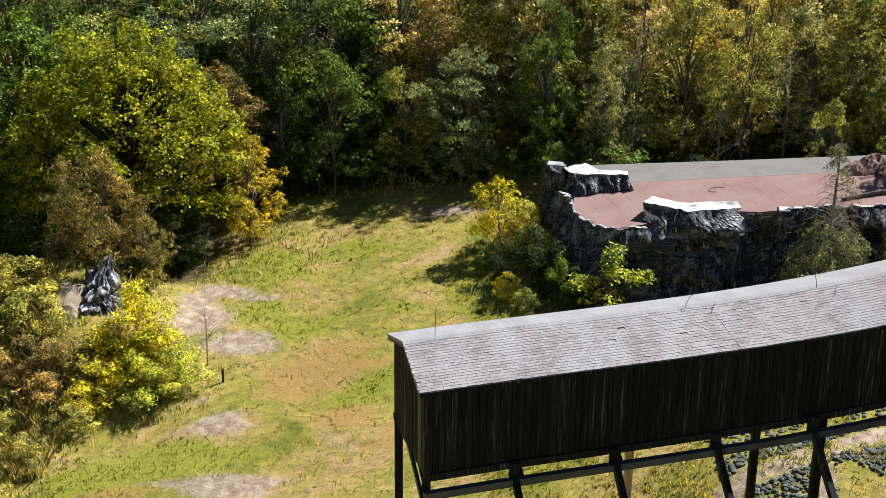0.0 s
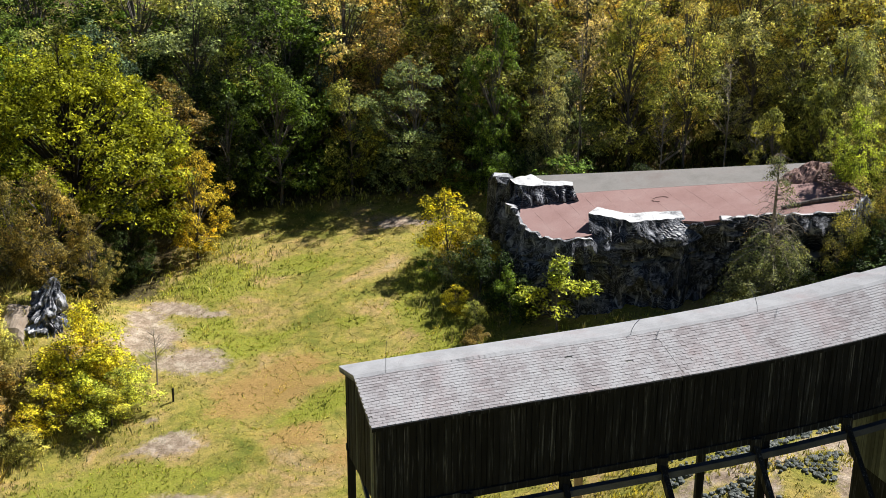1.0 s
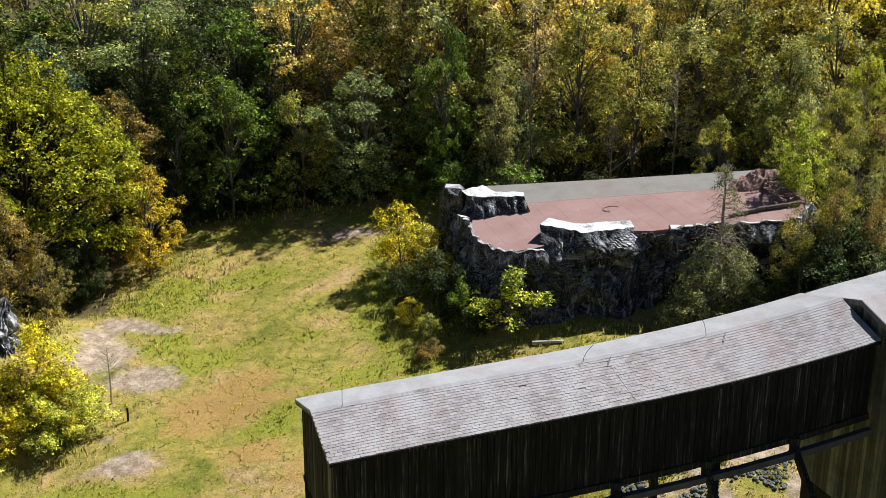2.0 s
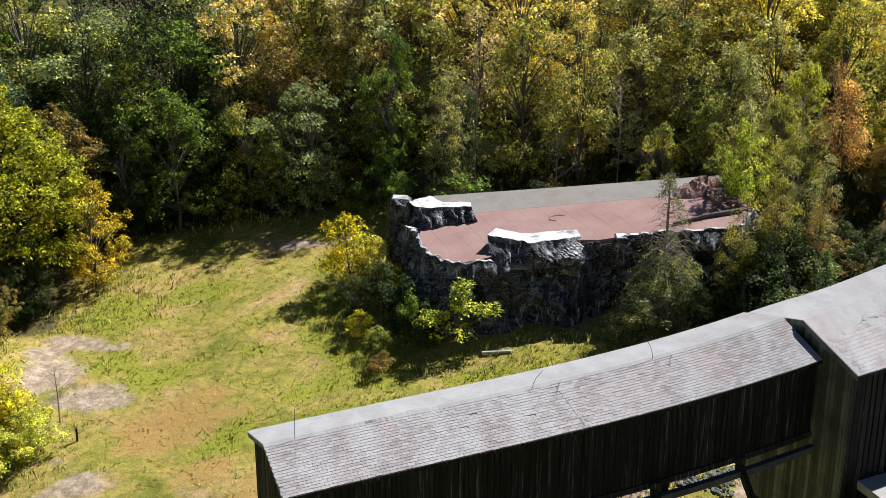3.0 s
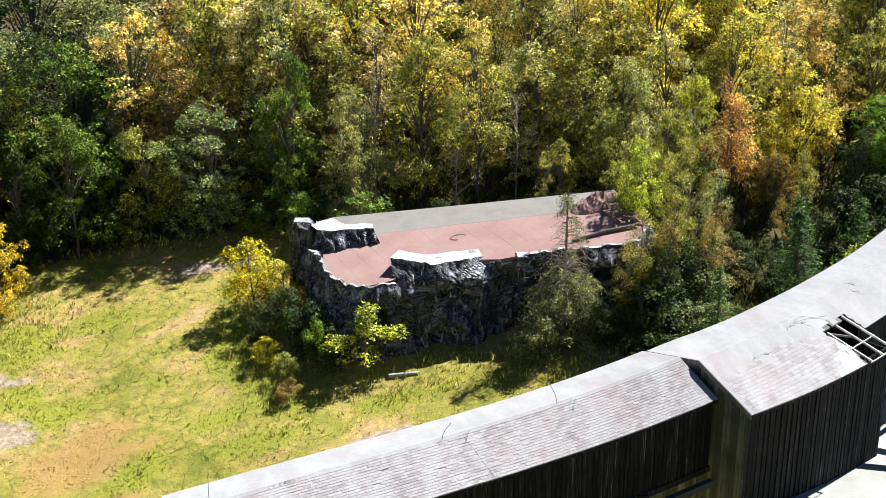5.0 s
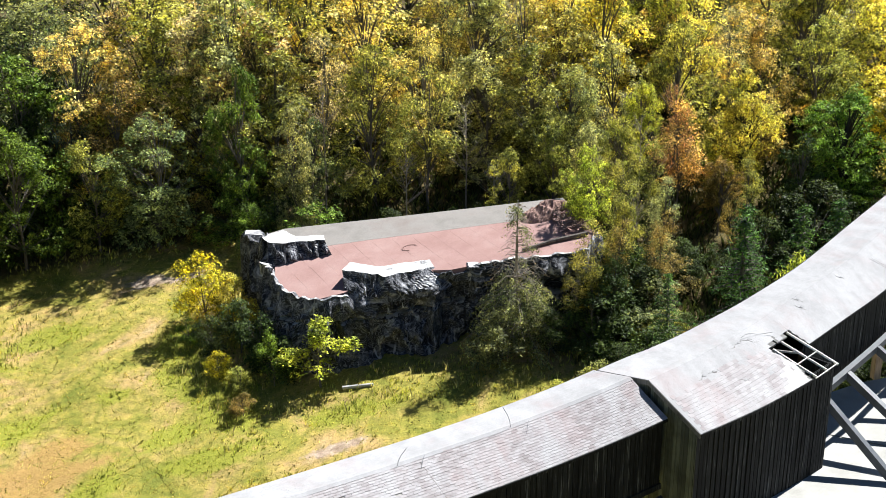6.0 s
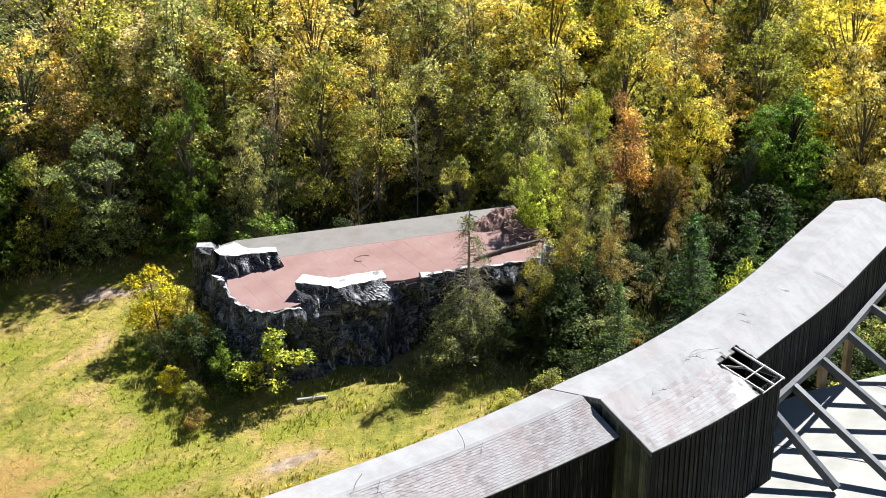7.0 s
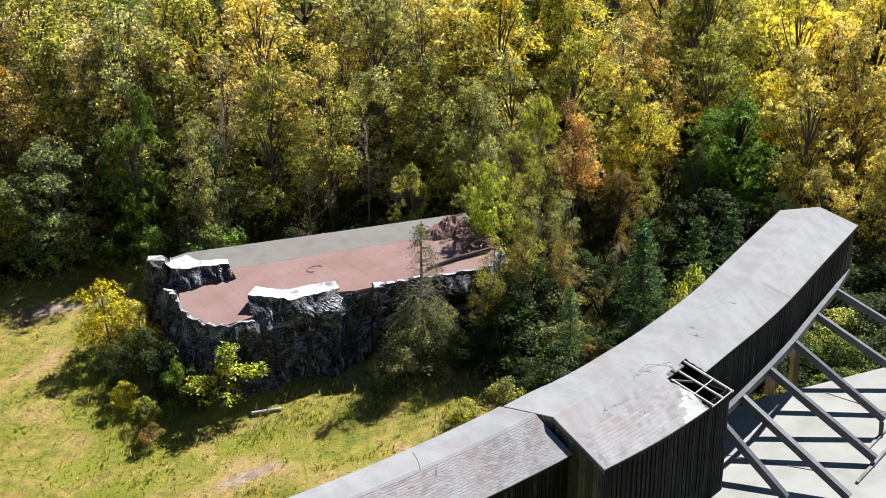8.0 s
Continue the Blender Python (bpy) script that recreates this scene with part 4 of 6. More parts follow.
def parapet(back, front, foot, seed, cols=44, rows=16):
    """A hollow cement shell: a pale flat cap from back to front, then a folded face that falls to the foot; its ends are set back."""
    v, f = [], []
    per = rows + 6
    for i in range(cols + 1):
        k = i / cols
        b0, f0, g0 = along(back, k), along(front, k), along(foot, k)
        b0, f0 = b0 + Vector((0, 0, 0.05 * noise.noise(b0 * 2))), f0 + Vector((0.1 * noise.noise(f0 * 3 + Vector((seed, 0, 0))), 0.16 * noise.noise(f0 * 2.3), 0.06 * noise.noise(f0 * 2)))
        low = Vector((b0.x, b0.y, min(roof_z(b0.x, b0.y) - 0.15, b0.z - 0.1)))
        v += [low, low.lerp(b0, 0.6), b0] + [b0.lerp(f0, q) + Vector((0, 0, 0.03 * noise.noise(b0.lerp(f0, q) * 3))) for q in (0.33, 0.67)] + [f0]
        for r in range(1, rows + 1):
            h = r / rows
            p = f0.lerp(g0, h)
            p.z = f0.z + (g0.z - f0.z) * (h ** 0.8)
            wob = noise.noise(Vector((p.x * 0.9, p.y, p.z * 1.1 + seed)))
            fold = abs(noise.noise(Vector((p.x * 1.5 + 1.2 * wob, seed, p.z * 0.5)))) + 0.5 * abs(noise.noise(Vector((p.x * 3.6, seed + 4, p.z * 1.4 + wob))))
            p.y -= math.sin(math.pi * min(1, h * 1.1)) * (0.62 * (0.42 - fold) + 0.2 * wob) + 0.10 * math.sin(math.pi * h)
            v.append(p)
    for i in range(cols):
        f += [(i * per + r, i * per + r + 1, (i + 1) * per + r + 1, (i + 1) * per + r) for r in range(per - 1)]
    for i in (3, cols - 2):
        f.append(tuple(i * per + r for r in range(per)))
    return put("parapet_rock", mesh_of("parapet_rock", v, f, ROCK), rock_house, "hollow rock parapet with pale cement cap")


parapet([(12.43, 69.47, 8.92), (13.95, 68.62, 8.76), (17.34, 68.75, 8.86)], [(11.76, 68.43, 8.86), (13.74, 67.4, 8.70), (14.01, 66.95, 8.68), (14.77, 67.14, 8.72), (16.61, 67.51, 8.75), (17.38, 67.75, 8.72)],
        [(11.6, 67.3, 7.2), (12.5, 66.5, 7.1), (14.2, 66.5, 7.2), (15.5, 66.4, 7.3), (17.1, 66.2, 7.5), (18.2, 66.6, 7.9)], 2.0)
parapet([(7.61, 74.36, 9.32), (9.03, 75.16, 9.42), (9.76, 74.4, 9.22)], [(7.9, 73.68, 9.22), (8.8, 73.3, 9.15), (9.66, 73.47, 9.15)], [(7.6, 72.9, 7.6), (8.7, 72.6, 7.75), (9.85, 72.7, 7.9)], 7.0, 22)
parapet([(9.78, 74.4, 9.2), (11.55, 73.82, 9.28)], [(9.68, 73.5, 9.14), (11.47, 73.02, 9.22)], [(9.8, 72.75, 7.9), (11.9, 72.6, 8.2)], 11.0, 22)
crown_rock("rim_rock", [(6.7, 75.0), (7.7, 74.4), (8.1, 76.0), (7.4, 77.2), (6.3, 76.4)], lambda x, y: 8.85 + 0.35 * math.sin(5 * x), 6.0, "free-standing fake-rock pinnacle at the corner", 15, 0.25)
crown_rock("rim_rock", [(7.2, 71.8), (8.1, 71.4), (8.2, 73.0), (7.0, 73.6)], lambda x, y: 8.1, 4.5, "rough fake-rock buttress at the corner", 17, 0.5)
crown_rock("rim_rock", [(19.3, 66.5), (20.6, 66.4), (20.7, 67.1), (19.4, 67.3)], lambda x, y: 8.98, 0.9, "raised rock rim with pale cement top", 21)
mound_v = []
for j in range(25):
    for i in range(41):
        a, b0 = 2 * i / 40 - 1, 2 * j / 24 - 1
        x, y = 25.9 + 1.8 * a + 0.4 * b0, 71.4 + 1.2 * b0
        mound_v.append((x, y, roof_z(x, y) - 0.06 + 0.62 * max(0, 1 - a * a - b0 * b0) ** 0.7 * (1 + 0.7 * fbm(x * 1.4, y * 1.4)) + 0.07 * fbm(x * 5, y * 5)))
tagged(new("debris_mound", mesh_of("debris_mound", mound_v, [(j * 41 + i, j * 41 + i + 1, j * 41 + i + 42, j * 41 + i + 41) for j in range(24) for i in range(40)], DEBRIS)), "slumped mound of rusty pinkish rubble on the roof", "debris")
# a slumped heap of debris and a plank at the wooded end of the roof
heap_v, heap_f = [], []
for i in range(34):
    x, y = rng.uniform(25.8, 27.6), rng.uniform(67.4, 72.6)
    z = roof_z(x, y) + 0.1 + max(0, 0.7 - 0.35 * math.hypot(x - 26.6, (y - 70.5) * 0.5)) * rng.random()
    a = rng.uniform(0, math.pi)
    d = Vector((math.cos(a), math.sin(a), rng.uniform(-0.2, 0.2))) * rng.uniform(0.2, 0.7)
    bv, bf = bar(Vector((x, y, z)) - d, Vector((x, y, z)) + d, rng.uniform(0.03, 0.2), rng.uniform(0.02, 0.06))
    heap_f += [tuple(q + len(heap_v) for q in t) for t in bf]
    heap_v += bv
tagged(new("debris_heap", mesh_of("debris_heap", heap_v, heap_f, DEBRIS)), "heap of rusty brown branches and rubble on the roof", "debris", kind="stuff")
tagged(new("fallen_log", mesh_of("fallen_log", *tube([(22.9, 67.1, roof_z(22.9, 67.1) + 0.12), (25.0, 67.3, roof_z(25, 67.3) + 0.14), (27.2, 67.2, roof_z(27.2, 67.2) + 0.16)], [0.1, 0.13, 0.14], 8), BARK)), "dark fallen log lying on the red roof", "log")
pts = [(16.6 + 0.5 * math.cos(a), 71.0 + 0.35 * math.sin(a), roof_z(16.6 + 0.5 * math.cos(a), 71.0 + 0.35 * math.sin(a)) + 0.03) for a in [0.2 + 0.33 * i for i in range(14)]]
tagged(new("cable_coil", mesh_of("cable_coil", *tube(pts, [0.018] * 14, 5), DEBRIS)), "loose dark cable curled on the red roof", "cable")
zl = float(ground_z(11.6, 64.2)) + 0.12
tagged(new("fallen_log", mesh_of("fallen_log", *tube([(10.8, 64.4, zl - 0.08), (11.6, 64.2, zl), (12.6, 64.0, zl + 0.1)], [0.10, 0.12, 0.09], 8), WOOD_PALE)), "short bleached log lying in tall grass", "log")
# smaller rock outcrop on the bank: a folded shell, with a sandy cement apron beside it
outcrop = thing("fake_rock_outcrop", (-20.2, 66.4, 3), "broken moulded rock outcrop with sandy cement apron on a bank", "rock")
v, f = [], []
NU, NV = 110, 46
for j in range(NV + 1):
    for i in range(NU):
        a, h = 2 * math.pi * i / NU, j / NV
        r = 1.5 * (1 - h) ** 0.6 + 0.05
        x, y, z = -20.4 + r * 0.9 * math.cos(a) + 0.7 * h * h, 66.5 + r * 1.1 * math.sin(a) + 0.8 * h, 1.9 + 3.6 * h
        swirl = noise.noise(Vector((x * 1.1, y * 1.1, z * 0.9)))
        o = (0.5 * crag(x * 1.9, y * 1.9, z * 0.8) + 0.55 * (abs(math.sin(6.5 * a + 5 * swirl)) ** 0.6 - 0.5) + 0.3 * swirl) * min(1, r)
        v.append((x + o * math.cos(a), y + o * math.sin(a), z + 0.4 * noise.noise(Vector((x * 1.4, y * 1.4, z)))))
for j in range(NV):
    f += [(j * NU + i, j * NU + (i + 1) % NU, (j + 1) * NU + (i + 1) % NU, (j + 1) * NU + i) for i in range(NU)]
f.append(tuple(NV * NU + i for i in range(NU)))
put("rock_body", mesh_of("rock_body", v, f, ROCK_PALE), outcrop)
v, f = [], []
for j in range(13):
    for i in range(13):
        a, b0 = i / 12 - 0.5, j / 12 - 0.5
        x, y = -21.7 + 2.2 * a + 0.5 * b0, 65.6 + 2.8 * b0
        edge = min(1, 4 * (0.5 - max(abs(a), abs(b0))))
        v.append((x, y, float(ground_z(x, y)) - 0.25 + 0.6 * edge + 0.16 * fbm(x * 1.6, y * 1.6)))
f = [(j * 13 + i, j * 13 + i + 1, j * 13 + i + 14, j * 13 + i + 13) for j in range(12) for i in range(12)]
put("apron", mesh_of("apron", v, f, SAND), outcrop, "sandy cement apron")


# ---- plants ----
def leaf_mesh(name, centres, outward, per, spread, size, seed, flat=0.5, long=1.6):
    """Many small folded leaves gathered in sprays round the given centres."""
    r = np.random.RandomState(seed)
    n = len(centres) * per
    g = np.clip(r.normal(0, 1, (n, 3)), -1.9, 1.9) * np.array([1, 1, 0.42])
    g[:, 2] -= 0.28 * (g[:, 0] ** 2 + g[:, 1] ** 2)
    c = np.repeat(centres, per, 0) + g * spread
    nrm = np.repeat(outward, per, 0) * 0.6 + r.normal(0, 1, (n, 3)) * (1 - flat * 0.5) + np.array([0, 0, flat])
    nrm /= np.linalg.norm(nrm, axis=1)[:, None] + 1e-9
    t = r.normal(0, 1, (n, 3))
    t -= nrm * (t * nrm).sum(1)[:, None]
    t /= np.linalg.norm(t, axis=1)[:, None] + 1e-9
    s = np.cross(nrm, t)
    L = (size * r.uniform(0.6, 1.3, n))[:, None]
    W = L / long
    v = np.empty((n, 3, 3))
    v[:, 0] = c - t * L * 0.5 + s * W * 0.25
    v[:, 1] = c + s * W * 0.5 + t * L * 0.2
    v[:, 2] = c + t * L * 0.3 - s * W * 0.5 - nrm * L * 0.12
    me = bpy.data.meshes.new(name)
    me.vertices.add(3 * n)
    me.vertices.foreach_set("co", v.reshape(-1))
    me.loops.add(3 * n)
    me.loops.foreach_set("vertex_index", np.arange(3 * n))
    me.polygons.add(n)
    me.polygons.foreach_set("loop_start", np.arange(n) * 3)
    me.materials.append(LEAF)
    me.update(calc_edges=True)
    return me


def sprays(lobes, n, seed, hollow=0.55):
    """Spray centres spread over the outer part of uneven lobes, with gaps."""
    r = np.random.RandomState(seed)
    vol = np.array([a[3] * a[4] * a[5] for a in lobes]) ** 0.75
    pick = r.choice(len(lobes), n * 3, p=vol / vol.sum())
    L = np.array(lobes)[pick]
    d = r.normal(0, 1, (n * 3, 3))
    d /= np.linalg.norm(d, axis=1)[:, None]
    rad = hollow + (1 - hollow) * r.rand(n * 3) ** 0.7
    bumpy = 1 + 0.22 * np.sin(d[:, 0] * 5 + L[:, 0] * 3) * np.sin(d[:, 1] * 6 + L[:, 1]) + 0.15 * np.sin(d[:, 2] * 8 + L[:, 2])
    c = L[:, :3] + d * L[:, 3:] * (rad * bumpy)[:, None]
    gap = np.sin(c[:, 0] * 2.1 + seed) * np.sin(c[:, 1] * 2.3 + seed * 2) * np.sin(c[:, 2] * 2.6 + 1)
    keep = np.where(gap < 0.28 + 0.3 * r.rand(n * 3))[0][:n]
    return c[keep], d[keep]


def limbs(height, lobes, girth, seed, forks=2):
    """Trunk, limbs and smaller branches, tapered."""
    r = random.Random(seed)
    lean = Vector((r.uniform(-0.05, 0.05), r.uniform(-0.05, 0.05), 1))
    top = height * 0.86
    pts = [Vector((lean.x * z + 0.12 * math.sin(z * 0.9 + seed), lean.y * z + 0.12 * math.cos(z * 0.7 + seed), z)) for z in [top * i / 7 for i in range(8)]]
    pcs = [tube([pts[0] - Vector((0, 0, 0.4))] + pts, [girth * 1.35] + [girth * (1 - 0.85 * i / 7) for i in range(8)], 7)]
    for x, y, z, rx, ry, rz in lobes:
        j = max(1, min(6, int(7 * max(0.15, (z - rz * 0.8) / top) * 0.75)))
        a, b = pts[j], Vector((x, y, z))
        for q in range(forks):
            e = b + Vector((r.uniform(-0.6, 0.6) * rx, r.uniform(-0.6, 0.6) * ry, r.uniform(-0.1, 0.6) * rz))
            m = a.lerp(e, 0.5) + Vector((r.uniform(-0.3, 0.3), r.uniform(-0.3, 0.3), r.uniform(0.0, 0.5)))
            g = girth * (0.42 if q == 0 else 0.28)
            pcs.append(tube([a, m, e], [g, g * 0.6, g * 0.18], 5))
            for _ in range(3):
                s0 = m.lerp(e, r.random())
                pcs.append(tube([s0, s0 + Vector((r.uniform(-1, 1), r.uniform(-1, 1), r.uniform(0.0, 1.1))) * 0.45 * rx], [g * 0.35, g * 0.1], 4))
    return joined(pcs)


def make_plant(name, height, lobes, girth, n, per, size, seed, spread=0.3, hollow=0.5, flat=0.5, long=1.6, bark=None, forks=2):
    """A plant at the origin, ready to be copied: trunk and crown under one Empty."""
    root = thing(name, (0, 0, 0), "plant", "tree")
    wood = new("trunk" if height > 4 else "stem", mesh_of("trunk", *limbs(height, lobes, girth, seed, forks), bark or BARK))
    wood.parent = root
    c, d = sprays(lobes, n, seed, hollow)
    crown = new("crown" if height > 4 else "foliage", leaf_mesh("crown", c, d, per, spread, size, seed + 7, flat, long))
    crown.parent = root
    return root


def random_lobes(seed, n, r0, z0, z1, size, flatten=0.8):
    r = random.Random(seed)
    out = []
    for i in range(n):
        h = (i + 0.5) / n
        a = r.uniform(0, 2 * math.pi)
        rr = r0 * math.sin(math.pi * min(0.95, 0.22 + 0.72 * h)) * r.uniform(0.4, 1.0)
        q = size * r.uniform(0.75, 1.25) * (1.15 - 0.45 * h)
        out.append((rr * math.cos(a), rr * math.sin(a), z0 + (z1 - z0) * h, q, q, q * flatten))
    return out


def make_spruce(name, height, seed):
    """Young spruce: a straight stem and tiers of uneven drooping boughs hung with needles."""
    r = np.random.RandomState(seed)
    root = thing(name, (0, 0, 0), "plant", "tree")
    pcs = [tube([(0, 0, -0.3), (0, 0, height * 0.5), (0, 0, height)], [0.13, 0.08, 0.015], 6)]
    cs, ds = [], []
    h = 0.5
    while h < height * 0.97:
        tier = height * 0.27 * (1 - h / height) ** 0.85 + 0.1
        for q in range(9):
            a = r.uniform(0, 2 * np.pi)
            reach = tier * r.uniform(0.55, 1.15)
            o = np.array([0, 0, h + r.uniform(-0.15, 0.15)])
            e = o + np.array([math.cos(a) * reach, math.sin(a) * reach, -0.30 * reach + 0.1])
            pcs.append(tube([tuple(o), tuple((o + e) / 2 + np.array([0, 0, 0.06])), tuple(e)], [0.03, 0.02, 0.006], 4))
            for t in np.linspace(0.2, 1.0, max(3, int(reach / 0.28))):
                cs.append(o + (e - o) * t)
                ds.append(np.array([math.cos(a), math.sin(a), 0.0]))
        h += 0.42 + 0.015 * h
    wood = new("trunk", mesh_of("trunk", *joined(pcs), BARK))
    wood.parent = root
    crown = new("crown", leaf_mesh("crown", np.array(cs), np.array(ds), 9, 0.12, 0.22, seed, 0.7, 3.2))
    crown.parent = root
    return root


def dome_lobes(seed, n, rx, ry, z0, z1, size):
    """Lobes over a broad dome, lower towards its rim."""
    r = random.Random(seed)
    out = []
    for i in range(n):
        k, a = math.sqrt((i + 0.5) / n), i * 2.39996
        q = size * r.uniform(0.75, 1.2)
        out.append((rx * k * math.cos(a), ry * k * math.sin(a), z0 + (z1 - z0) * (1 - k * k) * r.uniform(0.75, 1.05) + r.uniform(-0.8, 0.4), q, q, q * 0.75))
        if k > 0.55 and r.random() < 0.6:
            out.append((rx * k * 0.92 * math.cos(a), ry * k * 0.92 * math.sin(a), z0 * r.uniform(0.55, 0.85), q * 0.8, q * 0.8, q * 0.6))
    return out


PROTO = {}
for i in range(5):
    PROTO["broad%d" % i] = make_plant("broadleaf_tree", 14, random_lobes(20 + i, 27, 4.3, 1.6, 12.8, 1.35), 0.17, 440, 32, 0.255, 30 + i, 0.25, 0.68, flat=0.75, long=1.5)
for i in range(3):
    PROTO["backs%d" % i] = make_plant("broadleaf_tree", 14, random_lobes(40 + i, 22, 4.3, 3.0, 12.8, 1.5), 0.18, 360, 32, 0.245, 44 + i, 0.3, 0.68, flat=0.75, long=1.5)
for i in range(2):
    PROTO["open%d" % i] = make_plant("slender_tree", 14, random_lobes(50 + i, 14, 2.8, 5.0, 13.2, 1.25), 0.13, 190, 26, 0.22, 60 + i, 0.36, 0.3, 0.9, 1.5)
PROTO["grand"] = make_plant("broadleaf_tree", 18, dome_lobes(83, 62, 7.6, 6.0, 7.6, 16.6, 1.5), 0.34, 1650, 34, 0.25, 84, 0.29, 0.66, 0.8, 1.4, bark=BARK_DARK)
PROTO["dense"] = make_plant("broadleaf_tree", 14, random_lobes(80, 34, 4.6, 2.2, 12.6, 1.6), 0.28, 760, 34, 0.25, 81, 0.27, 0.72, 0.8, 1.4, bark=BARK_DARK)
for i in range(2):
    PROTO["dome%d" % i] = make_plant("broadleaf_tree", 14, random_lobes(70 + i, 26, 4.2, 5.6, 13.0, 1.35), 0.18, 420, 32, 0.25, 73 + i, 0.26, 0.6, 0.75, 1.5)
for i in range(3):
    PROTO["bush%d" % i] = make_plant("shrub", 3.6, random_lobes(90 + i, 14, 1.5, 0.5, 3.0, 0.62), 0.04, 140, 38, 0.135, 95 + i, 0.17, 0.55, 0.9, 1.6, forks=1)
PROTO["sapling"] = make_plant("sapling", 3.8, [(0, 0, 2.9, 0.45, 0.45, 0.8), (0.95, -0.2, 2.3, 0.75, 0.6, 0.3), (-0.95, 0.1, 2.1, 0.75, 0.6, 0.3), (0.7, 0.4, 1.4, 0.7, 0.5, 0.3), (-0.6, -0.5, 1.3, 0.7, 0.5, 0.3), (0.1, 0, 3.6, 0.4, 0.4, 0.5)], 0.05, 120, 18, 0.16, 110, 0.13, 0.2)
PROTO["spruce0"] = make_spruce("spruce_tree", 9, 120)
PROTO["spruce1"] = make_spruce("spruce_tree", 7, 121)
for p in PROTO.values():
    p.location = (0, 0, -60)

# "dark" is a deep green that in places also carries shade in the tint
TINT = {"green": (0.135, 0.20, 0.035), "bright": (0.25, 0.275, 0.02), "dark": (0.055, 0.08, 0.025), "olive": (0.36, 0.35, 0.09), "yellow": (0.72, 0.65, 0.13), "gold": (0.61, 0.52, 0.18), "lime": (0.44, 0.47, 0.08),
        "orange": (0.64, 0.43, 0.14), "rust": (0.44, 0.24, 0.12), "tan": (0.64, 0.52, 0.29), "brown": (0.29, 0.22, 0.07), "blue": (0.12, 0.165, 0.10), "pale": (0.42, 0.41, 0.19), "sage": (0.23, 0.26, 0.115), "fir": (0.08, 0.15, 0.045), "amber": (0.53, 0.455, 0.03), "ochre": (0.57, 0.45, 0.045), "straw": (0.38, 0.36, 0.09), "fresh": (0.29, 0.325, 0.02), "vivid": (0.165, 0.29, 0.04)}
LABEL = {"fresh": "fresh green", "green": "green-leaved", "bright": "bright green", "dark": "dark green", "olive": "olive-green", "yellow": "yellow autumn", "gold": "golden autumn", "lime": "yellow-green", "orange": "orange autumn", "rust": "rust-red autumn", "tan": "tan autumn", "brown": "brownish", "blue": "blue-green", "pale": "pale grey-green", "sage": "grey-green", "amber": "deep yellow", "ochre": "ochre autumn", "straw": "straw-coloured", "vivid": "vivid green", "fir": "dark green"}
prng = random.Random(77)


def plant(kind, x, y, tint, height, width=None, z=None, label="", group="", turn=None, cat="tree"):
    """Sets a copy of a plant on the ground, height tall and width times as wide as its kind."""
    proto = PROTO[kind]
    natural = {"broad": 14, "open": 14, "dense": 14, "backs": 14, "grand": 18, "dome": 14, "bush": 3.6, "sapli": 3.8}.get(kind.rstrip("0123456789")[:5], 9 if kind == "spruce0" else 7)
    s = height / natural
    w = s * (width or 1.0)
    g = float(ground_z(x, y)) if z is None else z
    turn = prng.uniform(0, 360) if turn is None else turn
    ob = copy_thing(proto, Matrix.Translation((x, y, g)) @ Euler((prng.uniform(-0.03, 0.03), prng.uniform(-0.03, 0.03), radians(turn))).to_matrix().to_4x4() @ Matrix.Diagonal((w, w, s, 1)))
    shade = prng.uniform(0.86, 1.14)
    col = [c * shade * prng.uniform(0.95, 1.05) for c in TINT[tint]]
    for o in ob.children:
        o.color = (*col, 1)
    what = {"spru": "spruce tree", "bush": "leafy shrub", "sapl": "young sapling", "open": "slender open tree"}.get(kind[:4], "broadleaf tree")
    tagged(ob, label or "%s %s" % (LABEL[tint], what + (" at the wood's edge" if cat == "tree" else " in rough grass")), cat, group)
    return ob


# the big green tree and its neighbours on the bank
plant("grand", -21.4, 79.6, "fresh", 17.6, 1.0, turn=20, label="large rounded bright green broadleaf tree beside the meadow")
plant("dense", -30.0, 85.0, "green", 18.0, 0.9, label="tall dark green broadleaf tree on the bank")
plant("dense", -30.5, 77.0, "green", 10.5, 0.85, label="dense green broadleaf tree on the bank")
plant("broad1", -13.4, 80.2, "ochre", 8.8, 0.85, label="small golden-orange autumn tree at the meadow's edge")
plant("broad2", -20.4, 69.6, "brown", 8.4, 0.92, label="brownish drying tree beside the rock outcrop")
plant("broad0", -22.9, 70.8, "brown", 7.8, 0.8, label="brownish drying tree beside the rock outcrop")
plant("broad4", -18.3, 70.2, "brown", 6.6, 0.8, label="brownish drying tree beside the rock outcrop")
plant("broad3", -26.4, 66.4, "straw", 6.0, 0.95, label="tan drying scrub tree on the bank")
